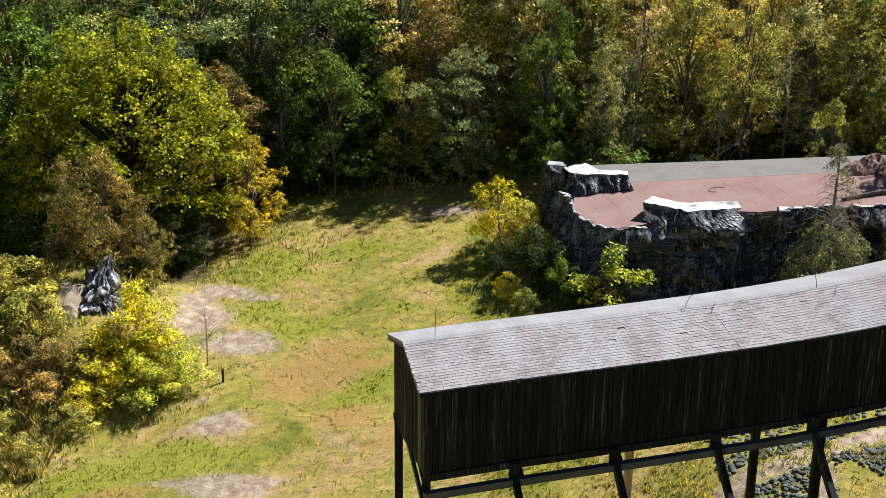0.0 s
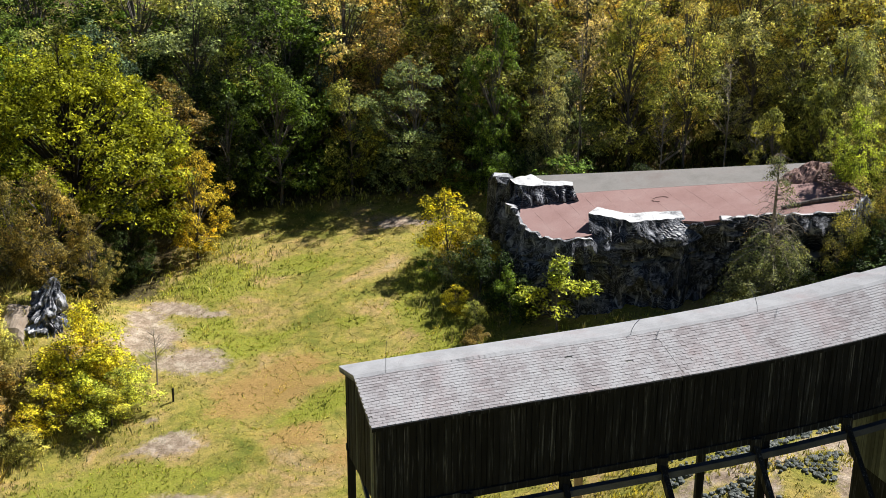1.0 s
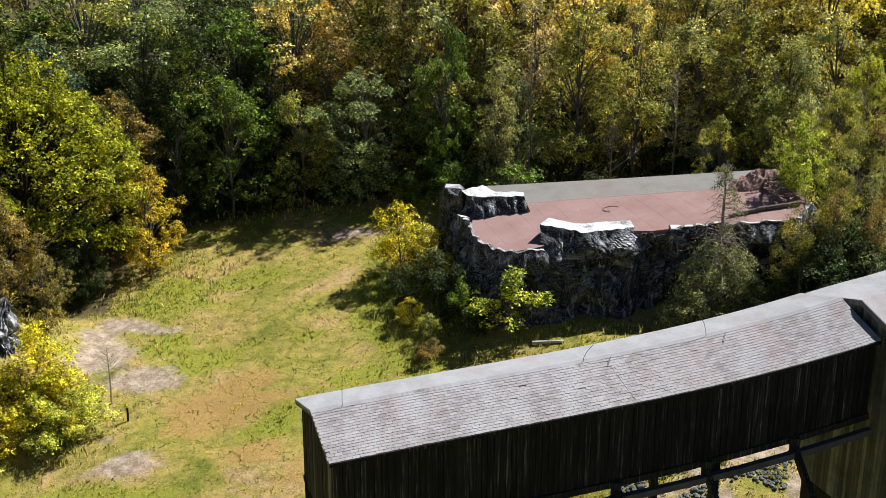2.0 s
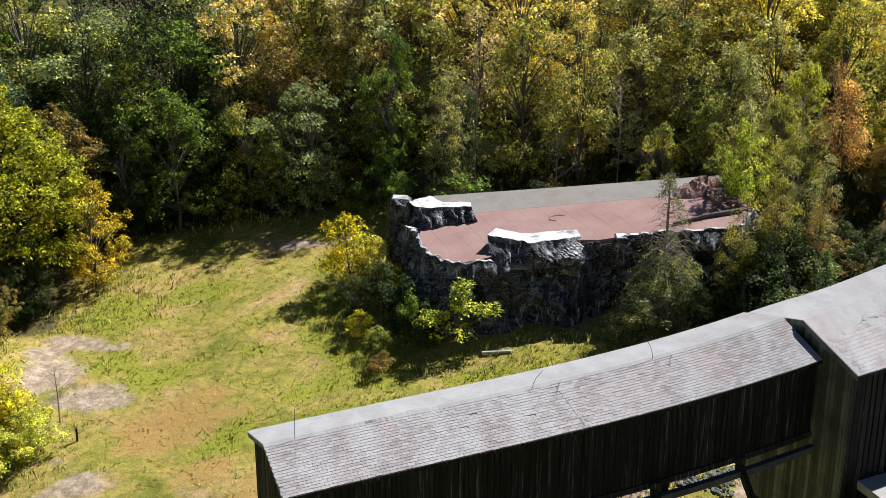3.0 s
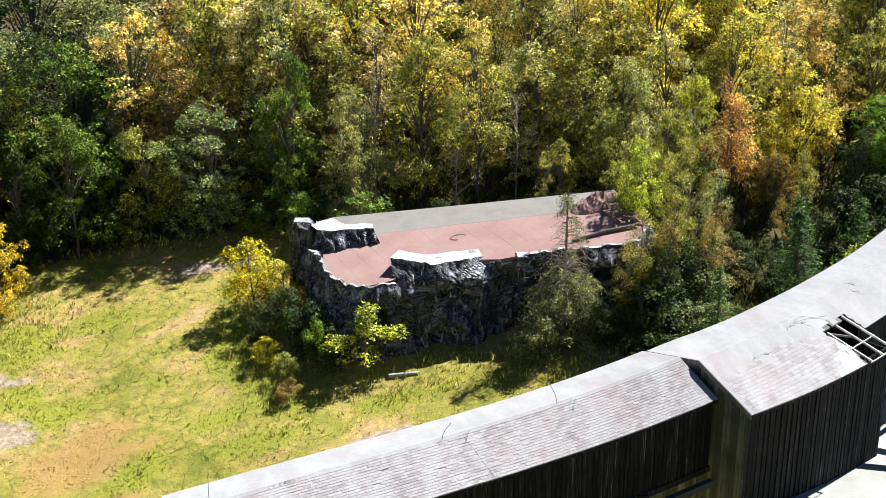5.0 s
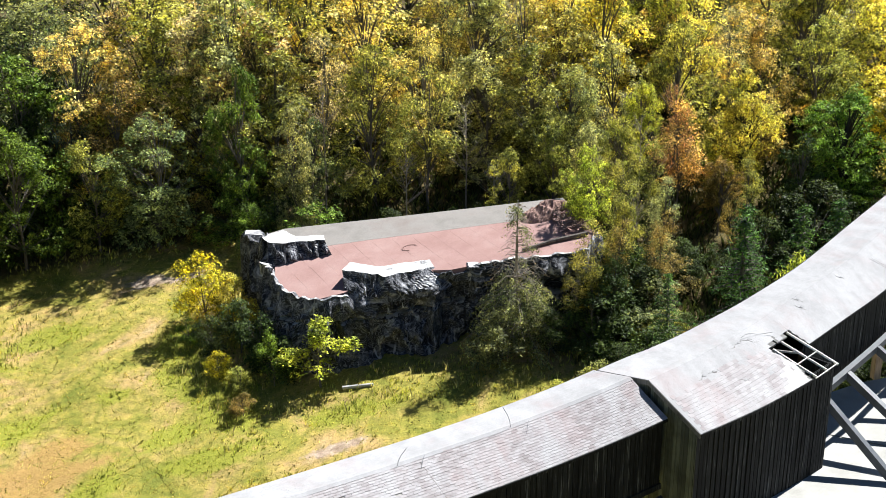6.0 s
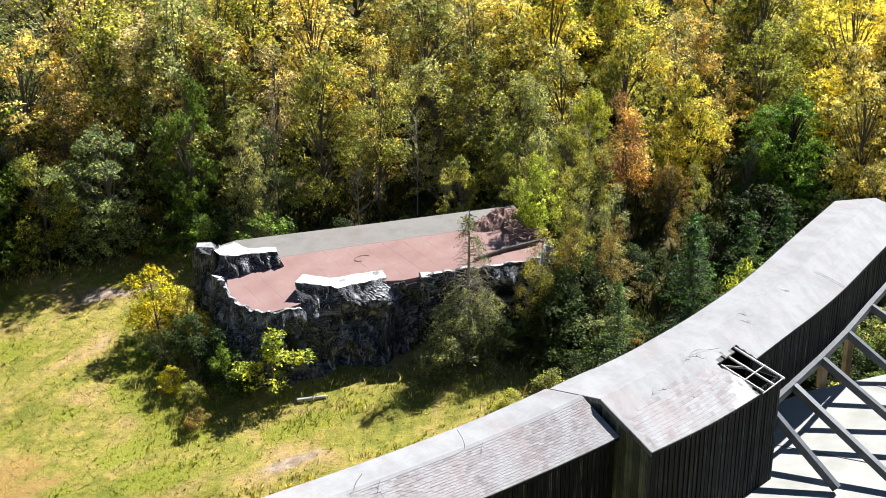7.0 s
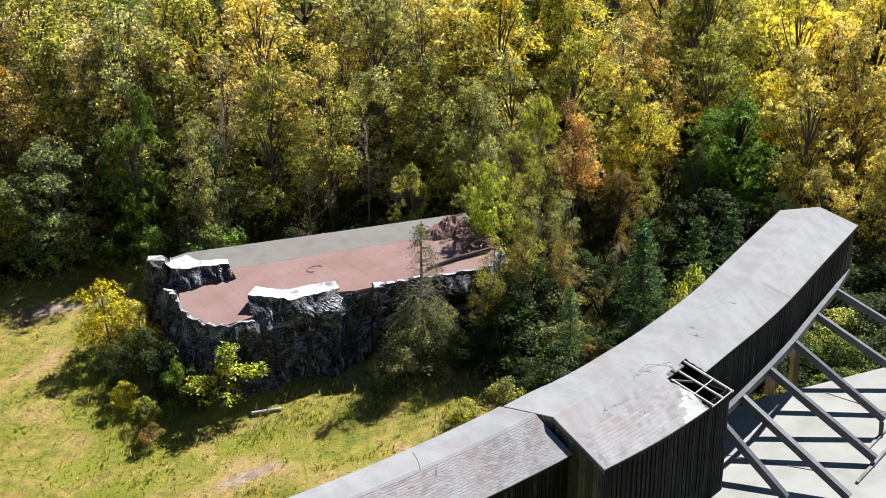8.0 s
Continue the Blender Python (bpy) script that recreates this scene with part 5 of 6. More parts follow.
for x, y, t, h, w in ((-17.4, 64.2, "amber", 5.2, 0.95), (-18.0, 62.4, "amber", 4.4, 1.15), (-16.2, 62.6, "amber", 4.2, 1.15), (-14.9, 61.8, "lime", 3.3, 1.2), (-17.0, 60.8, "lime", 3.3, 1.2), (-18.8, 60.6, "amber", 3.2, 1.2), (-15.4, 60.8, "lime", 2.6, 1.2), (-16.6, 63.4, "amber", 4.4, 0.9), (-22.8, 62.0, "brown", 3.2, 1.3), (-23.6, 64.6, "straw", 2.6, 1.4), (-25.4, 65.0, "straw", 3.4, 1.4), (-24.4, 66.4, "straw", 3.2, 1.4), (-22.4, 64.0, "straw", 2.4, 1.3), (-20.6, 62.2, "brown", 2.6, 1.3), (-21.4, 60.0, "brown", 3.0, 1.3),
                      (-23.8, 58.0, "straw", 2.6, 1.3), (-21.6, 56.6, "olive", 2.0, 1.3), (-22.6, 53.0, "olive", 2.6, 1.1), (-19.8, 58.6, "olive", 2.2, 1.2), (-25.5, 60.0, "olive", 3.2, 1.4)):
    plant("bush%d" % prng.randrange(3), x, y, t, h, w, cat="shrub", group="shrubs on the bank")
# the shaded hollow under the big tree, its shade put into the dark tint
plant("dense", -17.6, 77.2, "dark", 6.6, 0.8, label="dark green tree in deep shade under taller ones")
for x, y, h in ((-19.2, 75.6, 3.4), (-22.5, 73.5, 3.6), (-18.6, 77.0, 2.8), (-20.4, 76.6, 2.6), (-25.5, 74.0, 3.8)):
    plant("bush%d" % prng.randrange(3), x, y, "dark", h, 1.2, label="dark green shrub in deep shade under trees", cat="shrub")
# shrubs round the rock-faced building; "dark" ones also hold the shadow between them
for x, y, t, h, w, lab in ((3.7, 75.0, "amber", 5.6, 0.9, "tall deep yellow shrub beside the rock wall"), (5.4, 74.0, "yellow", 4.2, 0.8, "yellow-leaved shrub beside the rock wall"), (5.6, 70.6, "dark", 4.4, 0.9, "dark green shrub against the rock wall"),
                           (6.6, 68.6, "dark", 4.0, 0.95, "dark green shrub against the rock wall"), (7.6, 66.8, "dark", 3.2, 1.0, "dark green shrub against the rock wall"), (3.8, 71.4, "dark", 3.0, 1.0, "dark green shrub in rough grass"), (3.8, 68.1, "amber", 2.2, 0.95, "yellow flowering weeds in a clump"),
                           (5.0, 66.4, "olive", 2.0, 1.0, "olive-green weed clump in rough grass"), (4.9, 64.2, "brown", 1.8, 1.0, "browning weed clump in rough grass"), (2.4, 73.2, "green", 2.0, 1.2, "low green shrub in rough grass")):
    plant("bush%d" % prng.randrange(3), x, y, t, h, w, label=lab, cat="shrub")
plant("sapling", 9.6, 65.4, "lime", 4.3, 1.35, turn=10, label="young yellow-green sapling against the rock wall")
plant("sapling", 6.9, 66.3, "green", 3.6, 0.9, label="young green sapling against the rock wall")

# trees at the wooded end of the building
plant("bush1", 20.2, 63.2, "sage", 4.0, 1.0, label="grey-green shrub before the building", cat="shrub")
plant("bush2", 23.4, 63.0, "dark", 3.6, 1.1, label="dark green shrub before the building", cat="shrub")
for x, y, k, t, h, w in ((26.3, 63.7, "open0", "olive", 8.2, 0.75), (28.1, 64.4, "open1", "brown", 7.4, 0.8), (27.4, 63.0, "broad1", "dark", 6.4, 0.6), (28.9, 65.6, "broad3", "olive", 8.0, 0.6), (25.3, 63.6, "open1", "olive", 5.6, 0.8)):
    plant(k, x, y, t, h, w, label="slender half-bare tree before the building's end", group="trees at the building's wooded end")
plant("bush1", 26.6, 63.6, "dark", 5.4, 1.0, cat="shrub", label="dark green shrub against the building's end")
plant("bush0", 28.4, 64.2, "dark", 5.6, 1.0, cat="shrub", label="dark green shrub against the building's end")
plant("bush1", 25.6, 62.0, "dark", 4.6, 1.2, cat="shrub")
plant("bush2", 29.2, 65.4, "dark", 5.2, 1.0, cat="shrub")
plant("bush0", 29.0, 67.6, "dark", 5.0, 0.9, cat="shrub")
plant("dome0", 28.4, 70.2, "lime", 9.9, 0.62, label="slender yellow-green tree at the building's wooded end")
plant("dome1", 35.6, 78.0, "lime", 9.9, 0.62, label="rounded yellow-green tree behind the orange one")
plant("open0", 36.6, 74.0, "orange", 9.6, 1.0, label="orange autumn tree with bare dark trunks")
plant("open1", 36.5, 74.9, "rust", 10.8, 0.62, label="slim rust-red autumn tree behind the orange one")
plant("dome1", 38.9, 72.0, "brown", 5.8, 0.95, label="small brown autumn tree beside the orange one")
plant("dense", 42.3, 76.0, "yellow", 10.6, 0.72, label="rounded bright yellow autumn tree")
plant("dense", 48.4, 72.0, "vivid", 9.6, 1.0, label="dense dark green tree beyond the walkway")
plant("broad2", 54.2, 86.0, "olive", 15.0, 0.95, label="tall olive-green tree with dark spreading limbs")
plant("broad1", 51.6, 68.0, "gold", 13.2, 0.85, label="golden autumn tree beyond the walkway")
plant("broad4", 56.8, 70.0, "gold", 14.5, 0.9)
plant("dense", 57.2, 73.4, "gold", 14.0, 0.85, label="dense golden autumn tree beyond the walkway")
plant("dense", 62.0, 75.0, "yellow", 15.5, 0.85, label="dense yellow autumn tree beyond the walkway")
plant("broad3", 25.3, 77.4, "olive", 7.6, 0.7, label="olive leaved tree behind the flat roof")
plant("dome1", 30.7, 80.0, "pale", 10.8, 0.8, label="pale leaved tree at the wood's edge")
plant("open1", 31.6, 71.2, "olive", 8.5, 0.7)
plant("open0", 33.6, 72.0, "olive", 8.0, 0.7)
plant("open1", 37.2, 67.0, "brown", 6.0, 0.7)
for x, y, h, w in ((34.3, 60.0, 9.2, 1.2), (38.0, 60.0, 8.2, 1.1), (29.6, 60.0, 5.6, 1.1), (41.6, 62.0, 7.0, 1.1), (36.2, 63.4, 6.4, 1.1), (30.8, 54.2, 5.0, 1.1)):
    plant("spruce%d" % prng.randrange(2), x, y, "fir", h, w, label="young dark green spruce tree with tiered boughs", group="young spruces")
for x, y, t, h, w in ((33.4, 53.0, "lime", 9.6, 0.45), (35.3, 56.0, "lime", 8.6, 0.5), (26.6, 54.0, "pale", 4.6, 0.9), (24.2, 57.0, "olive", 3.4, 1.2), (27.6, 57.4, "dark", 4.6, 1.2), (29.8, 64.0, "sage", 4.2, 1.1), (32.6, 66.2, "brown", 3.4, 1.2), (36.2, 65.0, "dark", 3.0, 1.2), (22.0, 58.6, "lime", 1.6, 1.3),
                      (40.2, 57.2, "dark", 5.0, 0.9), (44.0, 59.0, "olive", 5.5, 0.9), (47.6, 60.2, "dark", 6.0, 0.9), (30.6, 67.2, "dark", 4.4, 1.2), (34.6, 68.4, "dark", 3.0, 1.2), (40.0, 67.6, "dark", 3.6, 1.2), (44.0, 68.0, "dark", 5.5, 1.2)):
    plant("bush%d" % prng.randrange(3), x, y, t, h, w, cat="shrub", group="undergrowth")

for x, y, kind, t, h, w in ((29.6, 66.6, "open0", "olive", 8.5, 0.8), (31.2, 65.0, "open1", "brown", 7.0, 0.8), (33.0, 68.6, "open0", "pale", 7.5, 0.7), (30.2, 74.6, "dome1", "pale", 9.0, 0.6),
                            (32.6, 75.4, "dome0", "olive", 9.0, 0.6), (28.6, 77.4, "broad4", "olive", 8.5, 0.7), (40.6, 71.0, "open0", "olive", 6.0, 0.8), (44.6, 71.4, "broad1", "dark", 7.0, 0.8),
                            (40.0, 81.6, "broad2", "olive", 12.5, 0.85), (46.0, 80.6, "broad4", "gold", 12.0, 0.85), (50.6, 79.4, "broad0", "olive", 12.0, 0.85), (57.6, 78.0, "broad1", "yellow", 16.0, 0.9), (35.0, 82.0, "broad0", "pale", 12.0, 0.8),
                            (49.6, 63.6, "broad3", "gold", 8.0, 0.8), (55.0, 62.5, "broad2", "gold", 11.0, 0.9), (60.5, 67.0, "broad0", "gold", 14.0, 0.9), (46.0, 63.0, "broad0", "dark", 6.5, 0.9), (51.0, 60.0, "bush0", "dark", 4.0, 1.4), (54.0, 58.6, "bush1", "green", 4.0, 1.4), (48.0, 58.6, "bush2", "dark", 4.0, 1.4), (52.5, 56.0, "bush0", "olive", 4.0, 1.4), (47.0, 55.0, "bush1", "dark", 4.0, 1.4), (50.0, 52.5, "bush2", "olive", 3.5, 1.4), (44.5, 51.5, "bush0", "dark", 3.5, 1.4)):
    plant(kind, x, y, t, h, w, group="trees at the building's wooded end")
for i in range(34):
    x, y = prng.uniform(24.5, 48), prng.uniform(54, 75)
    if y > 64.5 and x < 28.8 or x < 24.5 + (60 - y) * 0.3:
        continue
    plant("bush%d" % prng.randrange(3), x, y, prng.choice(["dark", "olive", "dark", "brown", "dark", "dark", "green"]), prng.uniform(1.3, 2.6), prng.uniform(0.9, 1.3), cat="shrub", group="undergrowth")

# standouts in the wood
prng.seed(412)
for x, y, kind, t, h, w, lab in ((5.4, 93.6, "broad2", "tan", 15.4, 1.0, "broad pinkish tan autumn tree in the wood"), (10.0, 94.4, "broad4", "tan", 15.0, 0.95, "broad pinkish tan autumn tree in the wood"), (16.0, 98.0, "spruce0", "blue", 16.0, 0.9, "tall blue-green conifer in the wood"),
                                 (-3.0, 95.6, "broad1", "gold", 16.0, 1.0, "golden orange autumn tree in the wood"), (7.8, 86.4, "broad3", "green", 13.5, 0.6, "narrow fresh green tree at the wood's edge"), (11.2, 83.2, "broad0", "pale", 11.0, 0.62, "pale grey-green tree at the wood's edge"),
                                 (17.5, 86.0, "broad2", "olive", 13.4, 0.85, "olive tree turning gold at the wood's edge"), (14.4, 89.5, "open1", "tan", 13.5, 0.8, "slender tan tree at the wood's edge"), (21.6, 88.0, "broad1", "gold", 14.0, 0.75, "golden brown tree in the wood"),
                                 (30.2, 89.0, "open0", "gold", 15.0, 0.9, "slender golden tree with a pale trunk"), (36.4, 88.6, "broad4", "yellow", 15.5, 0.9, "tall pale yellow autumn tree in the wood"), (43.6, 91.0, "broad0", "lime", 14.5, 0.6, "narrow yellow-green tree in the wood"),
                                 (49.6, 94.0, "spruce0", "blue", 14.0, 1.0, "dark blue-green conifer in the wood"), (46.6, 86.0, "open1", "pale", 11.0, 0.8, "grey half-bare tree in the wood")):
    plant(kind, x, y, t, h, w, label=lab)
STANDOUTS = ((0.0, 97.0), (7.8, 86.4), (11.2, 83.2), (17.5, 86.0), (14.4, 89.5), (21.6, 88.0), (30.2, 89.0), (36.4, 88.6), (43.6, 91.0), (49.6, 94.0), (46.6, 86.0))
# the wood behind: rows of trees up the slope, greener and darker to one side, golden to the other
wood_rows = [(84.8, 4.3, 11.0, 0.95), (89.0, 4.8, 13.6, 1.0), (94.5, 5.6, 15.3, 1.05), (101.5, 6.4, 16.0, 1.1), (110, 8.0, 16.5, 1.25), (119, 9.0, 17.0, 1.35)]
# DIM: deep greens, with part of the wood's front shade in the tints
DIM = ["dark", "green", "olive", "green", "brown", "dark", "sage", "olive", "blue"]
MIXED = ["olive", "brown", "dark", "olive", "pale", "green", "dark", "sage", "tan"]
WARM = ["tan", "gold", "olive", "tan", "olive", "pale", "gold"]
GOLDEN = ["gold", "yellow", "gold", "olive", "yellow", "pale", "gold"]
for n_row, (y0, step, h, w) in enumerate(wood_rows):
    x = -38.0
    while x < (80 if y0 < 115 else 50):
        xx, yy = x + prng.uniform(-0.3, 0.3) * step, y0 + prng.uniform(-1.6, 1.6)
        yy -= max(0, xx - 26) * 0.10
        if y0 < 92 and xx < 9:
            yy += 3.4
        taken = any(math.hypot(xx - p, yy - q) < 2.6 for p, q in STANDOUTS)
        if not taken and not (y0 < 92 and xx > 33 and yy < 84) and not (y0 < 86 and xx < -19):
            kind = "broad%d" % prng.randrange(5) if prng.random() < 0.75 else "open%d" % prng.randrange(2)
            if n_row > 2:
                kind = "backs%d" % prng.randrange(3)
            elif y0 < 86 and xx < 3:
                kind = "broad%d" % prng.randrange(5)
            if n_row < 2:
                pal = DIM if xx < 4 else MIXED if xx < 28 else GOLDEN
            elif n_row == 2:
                pal = DIM + ["olive", "green"] if xx < -4 else WARM + MIXED if xx < 24 else GOLDEN
            else:
                pal = DIM if xx < -3 else WARM + ["dark", "green", "olive", "green", "olive"] if xx < 15 else GOLDEN + ["olive", "lime"]
            lower = 0.84 if n_row == 1 and -7 < xx < 6 else 1.0
            plant(kind, xx, yy, prng.choice(pal), lower * h * prng.uniform(0.72, 1.16), w * prng.uniform(0.85, 1.15), group="trees of the wood")
        x += step
x = -20.0
while x < 32:
    yy = 87.0 - max(0, x - 2) * 0.75 + prng.uniform(-0.8, 0.8)
    if x > 5:
        yy = max(yy, 79.6 - 0.2 * (x - 9))
    # up to x = 3 only "dark": the tint paints in shade at the wood's foot
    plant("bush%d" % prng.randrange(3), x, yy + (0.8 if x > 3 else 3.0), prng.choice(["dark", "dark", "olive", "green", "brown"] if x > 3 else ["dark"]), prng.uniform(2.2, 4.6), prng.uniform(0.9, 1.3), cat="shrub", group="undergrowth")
    x += prng.uniform(1.5, 2.3)

for x, y, h in ((39.0, 52.0, 3.4), (41.0, 53.4, 3.8), (43.0, 52.6, 3.4), (41.6, 50.4, 3.2), (44.4, 54.6, 3.8), (39.6, 55.0, 3.6), (46.0, 57.2, 3.8), (38.0, 50.0, 3.0), (43.4, 49.6, 3.0), (46.4, 51.6, 3.4)):
    plant("bush%d" % prng.randrange(3), x, y, prng.choice(["dark", "green", "dark", "olive"]), h, 1.3, label="dark green shrub below the curved walkway", cat="shrub", group="undergrowth")

# ---- bare larch before the building, dead sapling, post ----
lr = random.Random(9)
LX, LY = 21.75, 65.0
gz = float(ground_z(LX, LY))
larch = thing("larch_tree", (LX, LY, gz), "half-bare larch with drooping grey-green lower boughs", "tree")
top = 13.5 - gz
pcs = [tube([(LX, LY, gz - 0.3), (LX + 0.04, LY, gz + 4), (LX + 0.08, LY, gz + top)], [0.17, 0.12, 0.03], 7)]
cs, ds, dry = [], [], []
for i in range(380):
    h = lr.uniform(0.06, 0.98)
    a = lr.uniform(0, 6.283)
    reach = (3.6 * (1 - h) ** 0.95 + 0.3) * lr.uniform(0.5, 1.08)
    o = Vector((LX + 0.05, LY, gz + top * h))
    way = Vector((math.cos(a), math.sin(a), 0))
    if h > 0.5 and lr.random() < 0.55:
        continue
    m = o + way * reach * 0.5 + Vector((0, 0, 0.14 * reach))
    e = o + way * reach + Vector((0, 0, -0.22 * reach * lr.uniform(0.2, 1.8)))
    pcs.append(tube([o, m, e], [0.022, 0.014, 0.005], 4))
    for _ in range(3):
        b0 = m.lerp(e, lr.random())
        pcs.append(tube([b0, b0 + Vector((lr.uniform(-1, 1), lr.uniform(-1, 1), lr.uniform(-1.2, 0.2))) * 0.4], [0.009, 0.004], 3))
    if h > 0.5:
        dry += [tuple(m.lerp(e, 0.9))]
    if h < 0.5 and lr.random() < 1.15 - 1.3 * h or lr.random() < 0.05:
        for t in (0.1, 0.3, 0.5, 0.7, 0.85, 1.0):
            cs.append(tuple(m.lerp(e, t) - Vector((0, 0, 0.1 + 0.1 * t))))
            ds.append((way.x, way.y, 0))
put("trunk", mesh_of("trunk", *joined(pcs), DEAD_WOOD), larch)
dr = put("dry_needles", leaf_mesh("dry_needles", np.array(dry), np.zeros((len(dry), 3)), 3, 0.2, 0.11, 5, 0.3, 1.8), larch, "sparse dry brown needles")
dr.color = (0.36, 0.25, 0.16, 1)
cr = put("crown", leaf_mesh("crown", np.array(cs), np.array(ds), 22, 0.22, 0.19, 3, 0.3, 3.0), larch, "drooping grey-green foliage")
cr.color = (0.25, 0.27, 0.13, 1)


def bare_tree(name, x, y, h, seed, label, mat):
    r = random.Random(seed)
    g = float(ground_z(x, y))
    root = thing(name, (x, y, g), label, "tree")
    pcs = [tube([(x, y, g - 0.2), (x + 0.05, y, g + h * 0.5), (x, y, g + h)], [0.06, 0.04, 0.008], 6)]
    for i in range(34):
        t = r.uniform(0.3, 0.97)
        a = r.uniform(0, 6.283)
        o = Vector((x, y, g + h * t))
        L = (1.1 - t) * h * 0.42
        e = o + Vector((math.cos(a) * L, math.sin(a) * L, L * 0.9))
        pcs.append(tube([o, o.lerp(e, 0.5) + Vector((0, 0, -0.05)), e], [0.016, 0.01, 0.003], 4))
        for _ in range(3):
            s0 = o.lerp(e, r.uniform(0.4, 0.95))
            pcs.append(tube([s0, s0 + Vector((r.uniform(-1, 1), r.uniform(-1, 1), r.uniform(0.2, 1))) * 0.3 * L], [0.007, 0.002], 3))
    put("trunk", mesh_of("trunk", *joined(pcs), mat), root)
    return root


bare_tree("dead_sapling", -13.6, 64.4, 3.6, 4, "leafless thin dead sapling at a sandy patch", DEAD_WOOD)
bare_tree("dead_sapling", 33.6, 74.0, 9.0, 8, "leafless grey dead tree at the wood's edge", DEAD_WOOD)
for x, y, h, q in ((23.7, 82.6, 8.4, 21), (18.9, 81.6, 6.6, 22), (44.4, 85.0, 9.0, 23), (34.8, 79.6, 8.2, 24), (25.2, 80.6, 5.2, 25), (13.6, 85.0, 11.0, 26), (30.8, 68.4, 6.2, 27)):
    tagged(bare_tree("dead_tree", x, y, h, q, "leafless pale grey dead tree at the wood's edge", DEAD_WOOD), group="dead trees at the wood's edge")
bare_tree("dead_sapling", 26.4, 69.3, 5.6, 12, "leafless grey tree bending over the red roof", DEAD_WOOD)
gp = float(ground_z(-12.4, 62.6))
tagged(new("marker_post", mesh_of("marker_post", *bar((-12.4, 62.6, gp - 0.2), (-12.38, 62.6, gp + 0.8), 0.10, 0.10), WOOD_DARK)), "short dark wooden post in the meadow", "post")

# ---- dark stones laid in rows on the pale yard ----
srng = random.Random(31)
sv, sf = [], []
ico = bmesh.new()
bmesh.ops.create_icosphere(ico, subdivisions=1, radius=1.0)
ico_v = [v.co.copy() for v in ico.verts]
ico_f = [tuple(v.index for v in q.verts) for q in ico.faces]
ico.free()
for i in range(6200):
    x, y = srng.uniform(12.4, 27), srng.uniform(42, 54)
    if y > 48.9 + 0.37 * (x - 12.9) and srng.random() < 0.75:
        continue
    if float(spots(np.array([x]), np.array([y]), BARE)[0]) > 0.35 or noise.noise(Vector((x * 0.25, y * 0.25, 2))) < -0.42:
        continue
    g = float(ground_z(x, y))
    r0 = srng.uniform(0.07, 0.14)
    q = Vector((srng.uniform(0.8, 1.3), srng.uniform(0.8, 1.3), srng.uniform(0.6, 0.95))) * r0
    o = len(sv)
    for k, c in enumerate(ico_v):
        j = 1 + 0.25 * noise.noise(c * 1.7 + Vector((x, y, 0)))
        sv.append((x + c.x * q.x * j, y + c.y * q.y * j, g + r0 * 0.35 + c.z * q.z * j))
    sf += [tuple(a + o for a in t) for t in ico_f]
tagged(new("riprap", mesh_of("riprap", sv, sf, STONE_DARK)), "loose dark grey-green stones on pale ground", "stones", kind="stuff")


# ---- grass and weeds ----
def blades(name, count, box, height, width, seed, keep, colour, label, lean=0.5, per=4):
    r = np.random.RandomState(seed)
    x = r.uniform(box[0], box[1], count)
    y = r.uniform(box[2], box[3], count)
    k = keep(x, y) > r.rand(count)
    x, y = x[k], y[k]
    n = len(x) * per
    x = np.repeat(x, per) + r.normal(0, 0.06, n)
    y = np.repeat(y, per) + r.normal(0, 0.06, n)
    z = ground_z(x, y)
    h = height * r.uniform(0.5, 1.3, n)
    a = r.uniform(0, 2 * np.pi, n)
    wx, wy = np.cos(a) * width, np.sin(a) * width
    lx, ly = r.normal(0, lean, n) * h, r.normal(0, lean, n) * h
    v = np.empty((n, 4, 3))
    v[:, 0] = np.stack([x - wx, y - wy, z - 0.03], 1)
    v[:, 1] = np.stack([x + wx, y + wy, z - 0.03], 1)
    v[:, 2] = np.stack([x + lx * 0.4 + wx * 0.7, y + ly * 0.4 + wy * 0.7, z + h * 0.6], 1)
    v[:, 3] = np.stack([x + lx, y + ly, z + h], 1)
    me = bpy.data.meshes.new(name)
    me.vertices.add(4 * n)
    me.vertices.foreach_set("co", v.reshape(-1))
    me.loops.add(4 * n)
    me.loops.foreach_set("vertex_index", np.arange(4 * n))
    me.polygons.add(n)
    me.polygons.foreach_set("loop_start", np.arange(n) * 4)
    me.materials.append(LEAF)
    me.update(calc_edges=True)
    ob = tagged(new(name, me), label, "grass", kind="stuff")
    ob.color = (*colour, 1)
    return ob


def clear(x, y):
    """1 in the open meadow, 0 on bare spots, under the building and in the wood."""
    inside = (x > 7.6) & (x < 28) & (y > 66.5) & (y < 78)
    return np.where(inside, 0, 1 - spots(x, y, BARE)) * (y < 90)


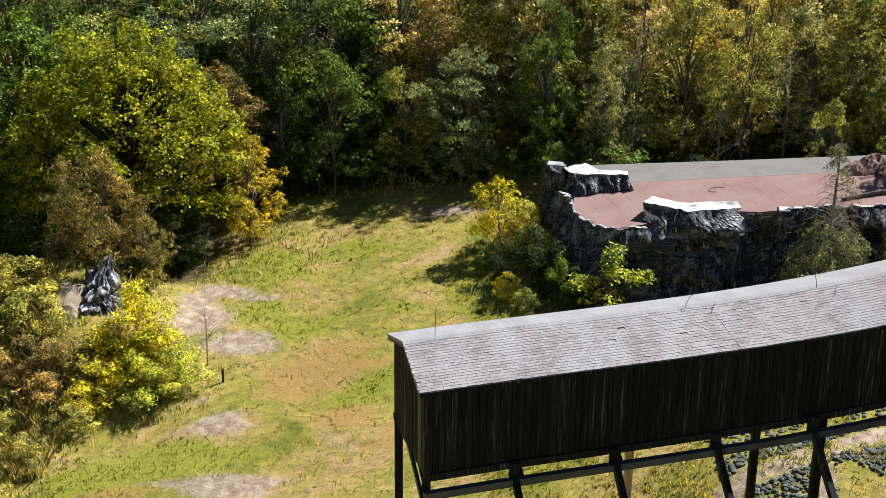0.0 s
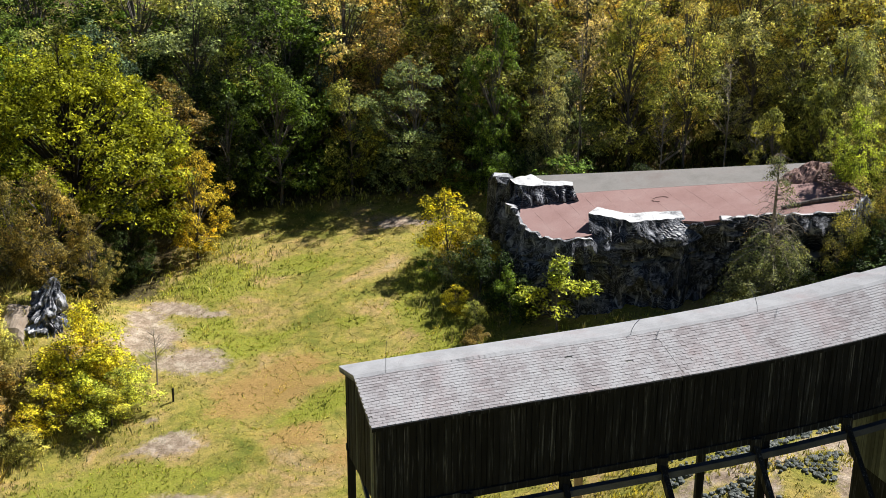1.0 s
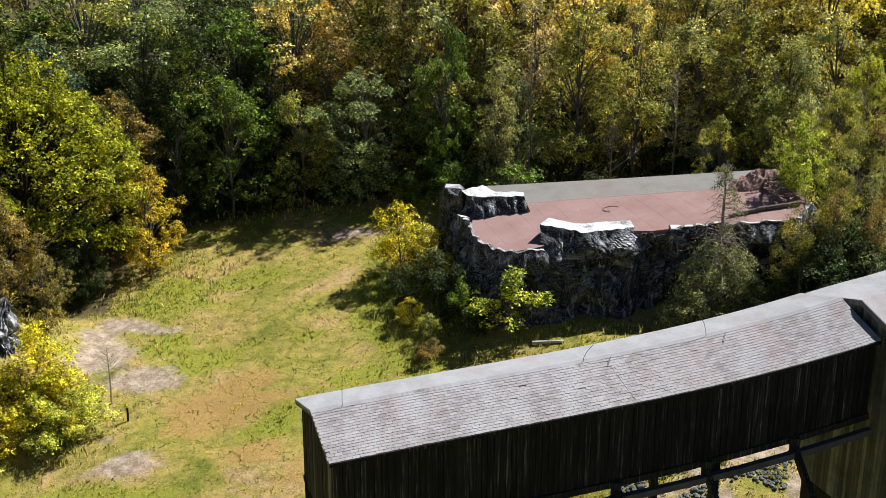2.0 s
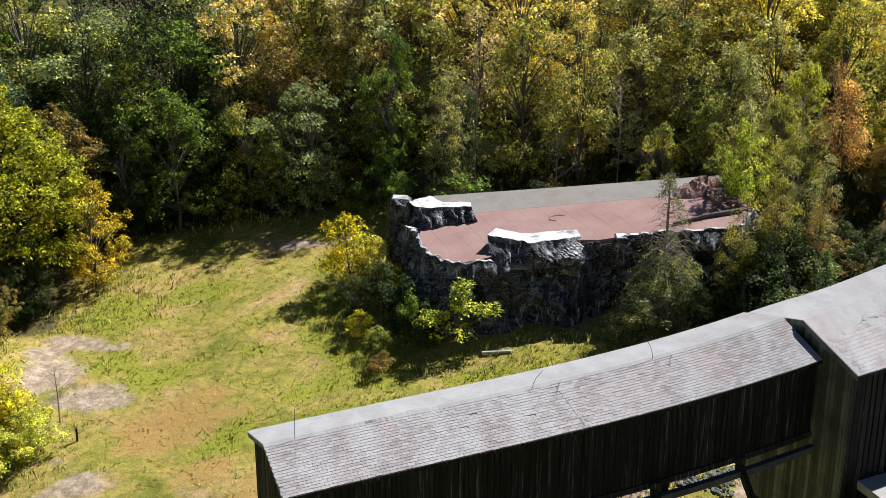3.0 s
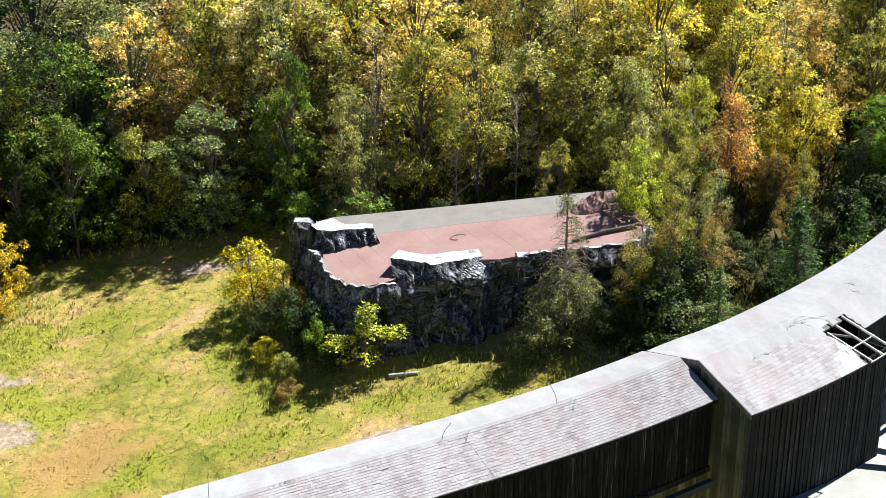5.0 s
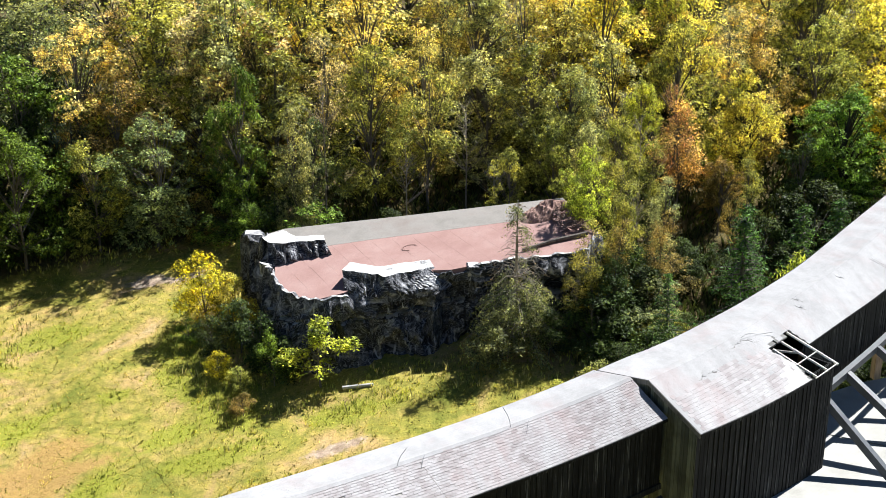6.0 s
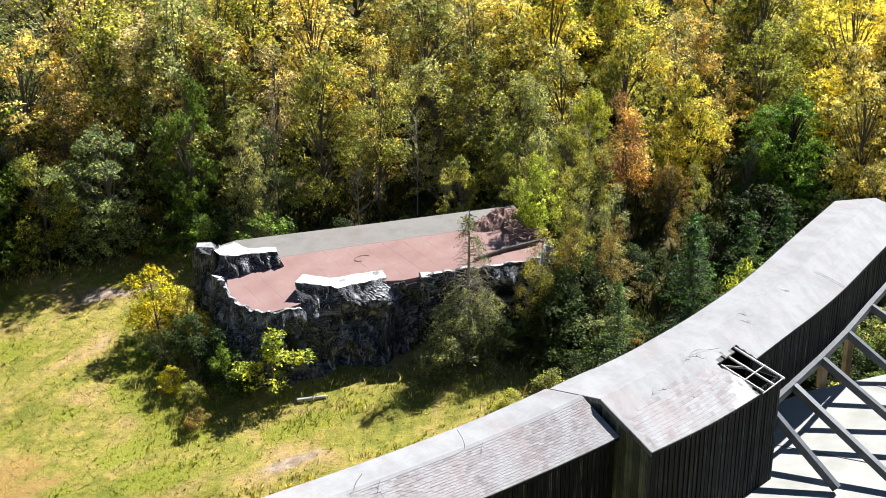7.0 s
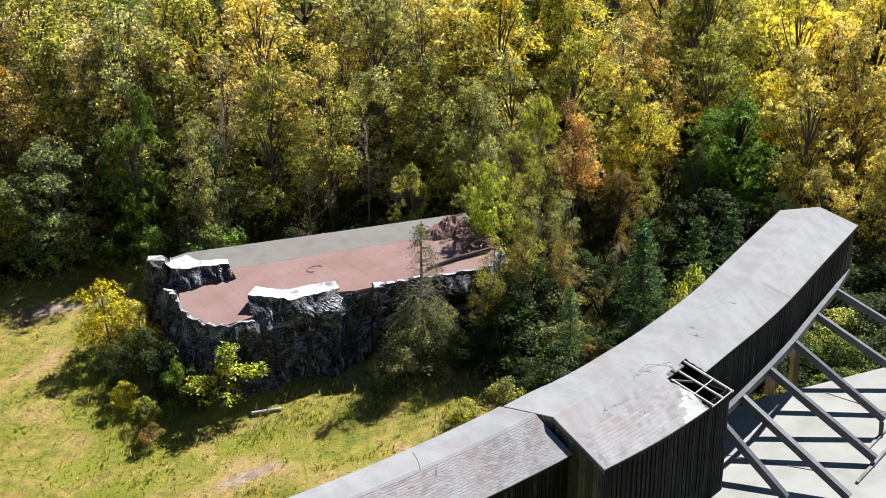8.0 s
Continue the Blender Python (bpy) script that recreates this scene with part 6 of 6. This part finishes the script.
blades("meadow_grass", 26000, (-24, 24, 46, 86), 0.06, 0.025, 1, lambda x, y: clear(x, y) * 0.9, (0.40, 0.34, 0.12), "short dry mown meadow grass")
blades("green_grass", 26000, (-24, 24, 46, 88), 0.10, 0.025, 2, lambda x, y: clear(x, y) * (0.08 + 0.9 * spots(x, y, GREEN)), (0.26, 0.29, 0.04), "fresh green grass patches")
edge_weeds = [(4.0, 69.0, 2.6, 8.0, 8), (-11.5, 78.5, 4.5, 4.0, 0), (-14.5, 75.5, 2.0, 3.5, 0), (14.0, 63.6, 8.0, 2.2, -2), (-22.0, 57.0, 4.0, 5.0, 0), (-4.0, 87.0, 9, 1.6, -4), (18, 79.3, 10, 2.2, -12), (24.0, 59.0, 5.0, 5.0, 0), (-17.0, 62.0, 4.5, 3.5, 0), (-21.0, 68.0, 6.0, 6.0, 0)]
blades("tall_weeds", 19000, (-28, 32, 48, 88), 0.24, 0.03, 3, lambda x, y: np.where((x > 7.6) & (x < 28) & (y > 66) & (y < 78), 0, spots(x, y, edge_weeds) * (1 - spots(x, y, BARE)) ** 3) * 0.8, (0.36, 0.36, 0.09), "tall green and yellow weeds along the edges", 0.25)
blades("dry_weeds", 5000, (-28, 30, 46, 88), 0.5, 0.02, 4, lambda x, y: np.where((x > 7.6) & (x < 28) & (y > 66) & (y < 78), 0, spots(x, y, edge_weeds) * (1 - spots(x, y, BARE)) ** 3) * 0.5, (0.48, 0.42, 0.2), "tall straw-coloured dry weeds", 0.2)
blades("bank_grass", 5200, (-31, -20.5, 55, 72), 0.75, 0.03, 8, lambda x, y: 0.75 * (1 - spots(x, y, BARE)) * ((x < -22.6) | (y < 63)), (0.46, 0.39, 0.15), "tall tan dry grass on the bank", 0.3)
blades("yard_weeds", 9000, (2, 28, 38, 58), 0.22, 0.025, 5, lambda x, y: np.array([0.9 if noise.noise(Vector((a * 0.4, b * 0.4, 9))) > (0.12 if a > 11 else -0.1) else 0.03 for a, b in zip(x, y)]), (0.38, 0.34, 0.07), "yellow-green weeds among stones", 0.3)
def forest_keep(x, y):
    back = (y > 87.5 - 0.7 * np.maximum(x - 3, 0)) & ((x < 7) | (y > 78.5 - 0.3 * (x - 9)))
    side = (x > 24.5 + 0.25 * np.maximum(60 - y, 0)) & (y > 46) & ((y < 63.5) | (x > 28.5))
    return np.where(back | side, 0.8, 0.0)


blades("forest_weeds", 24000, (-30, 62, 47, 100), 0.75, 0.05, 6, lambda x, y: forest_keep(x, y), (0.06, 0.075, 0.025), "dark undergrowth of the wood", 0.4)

# the patterns that the plants were copied from are not needed any more
for root in PROTO.values():
    for o in list(root.children_recursive) + [root]:
        bpy.data.objects.remove(o)
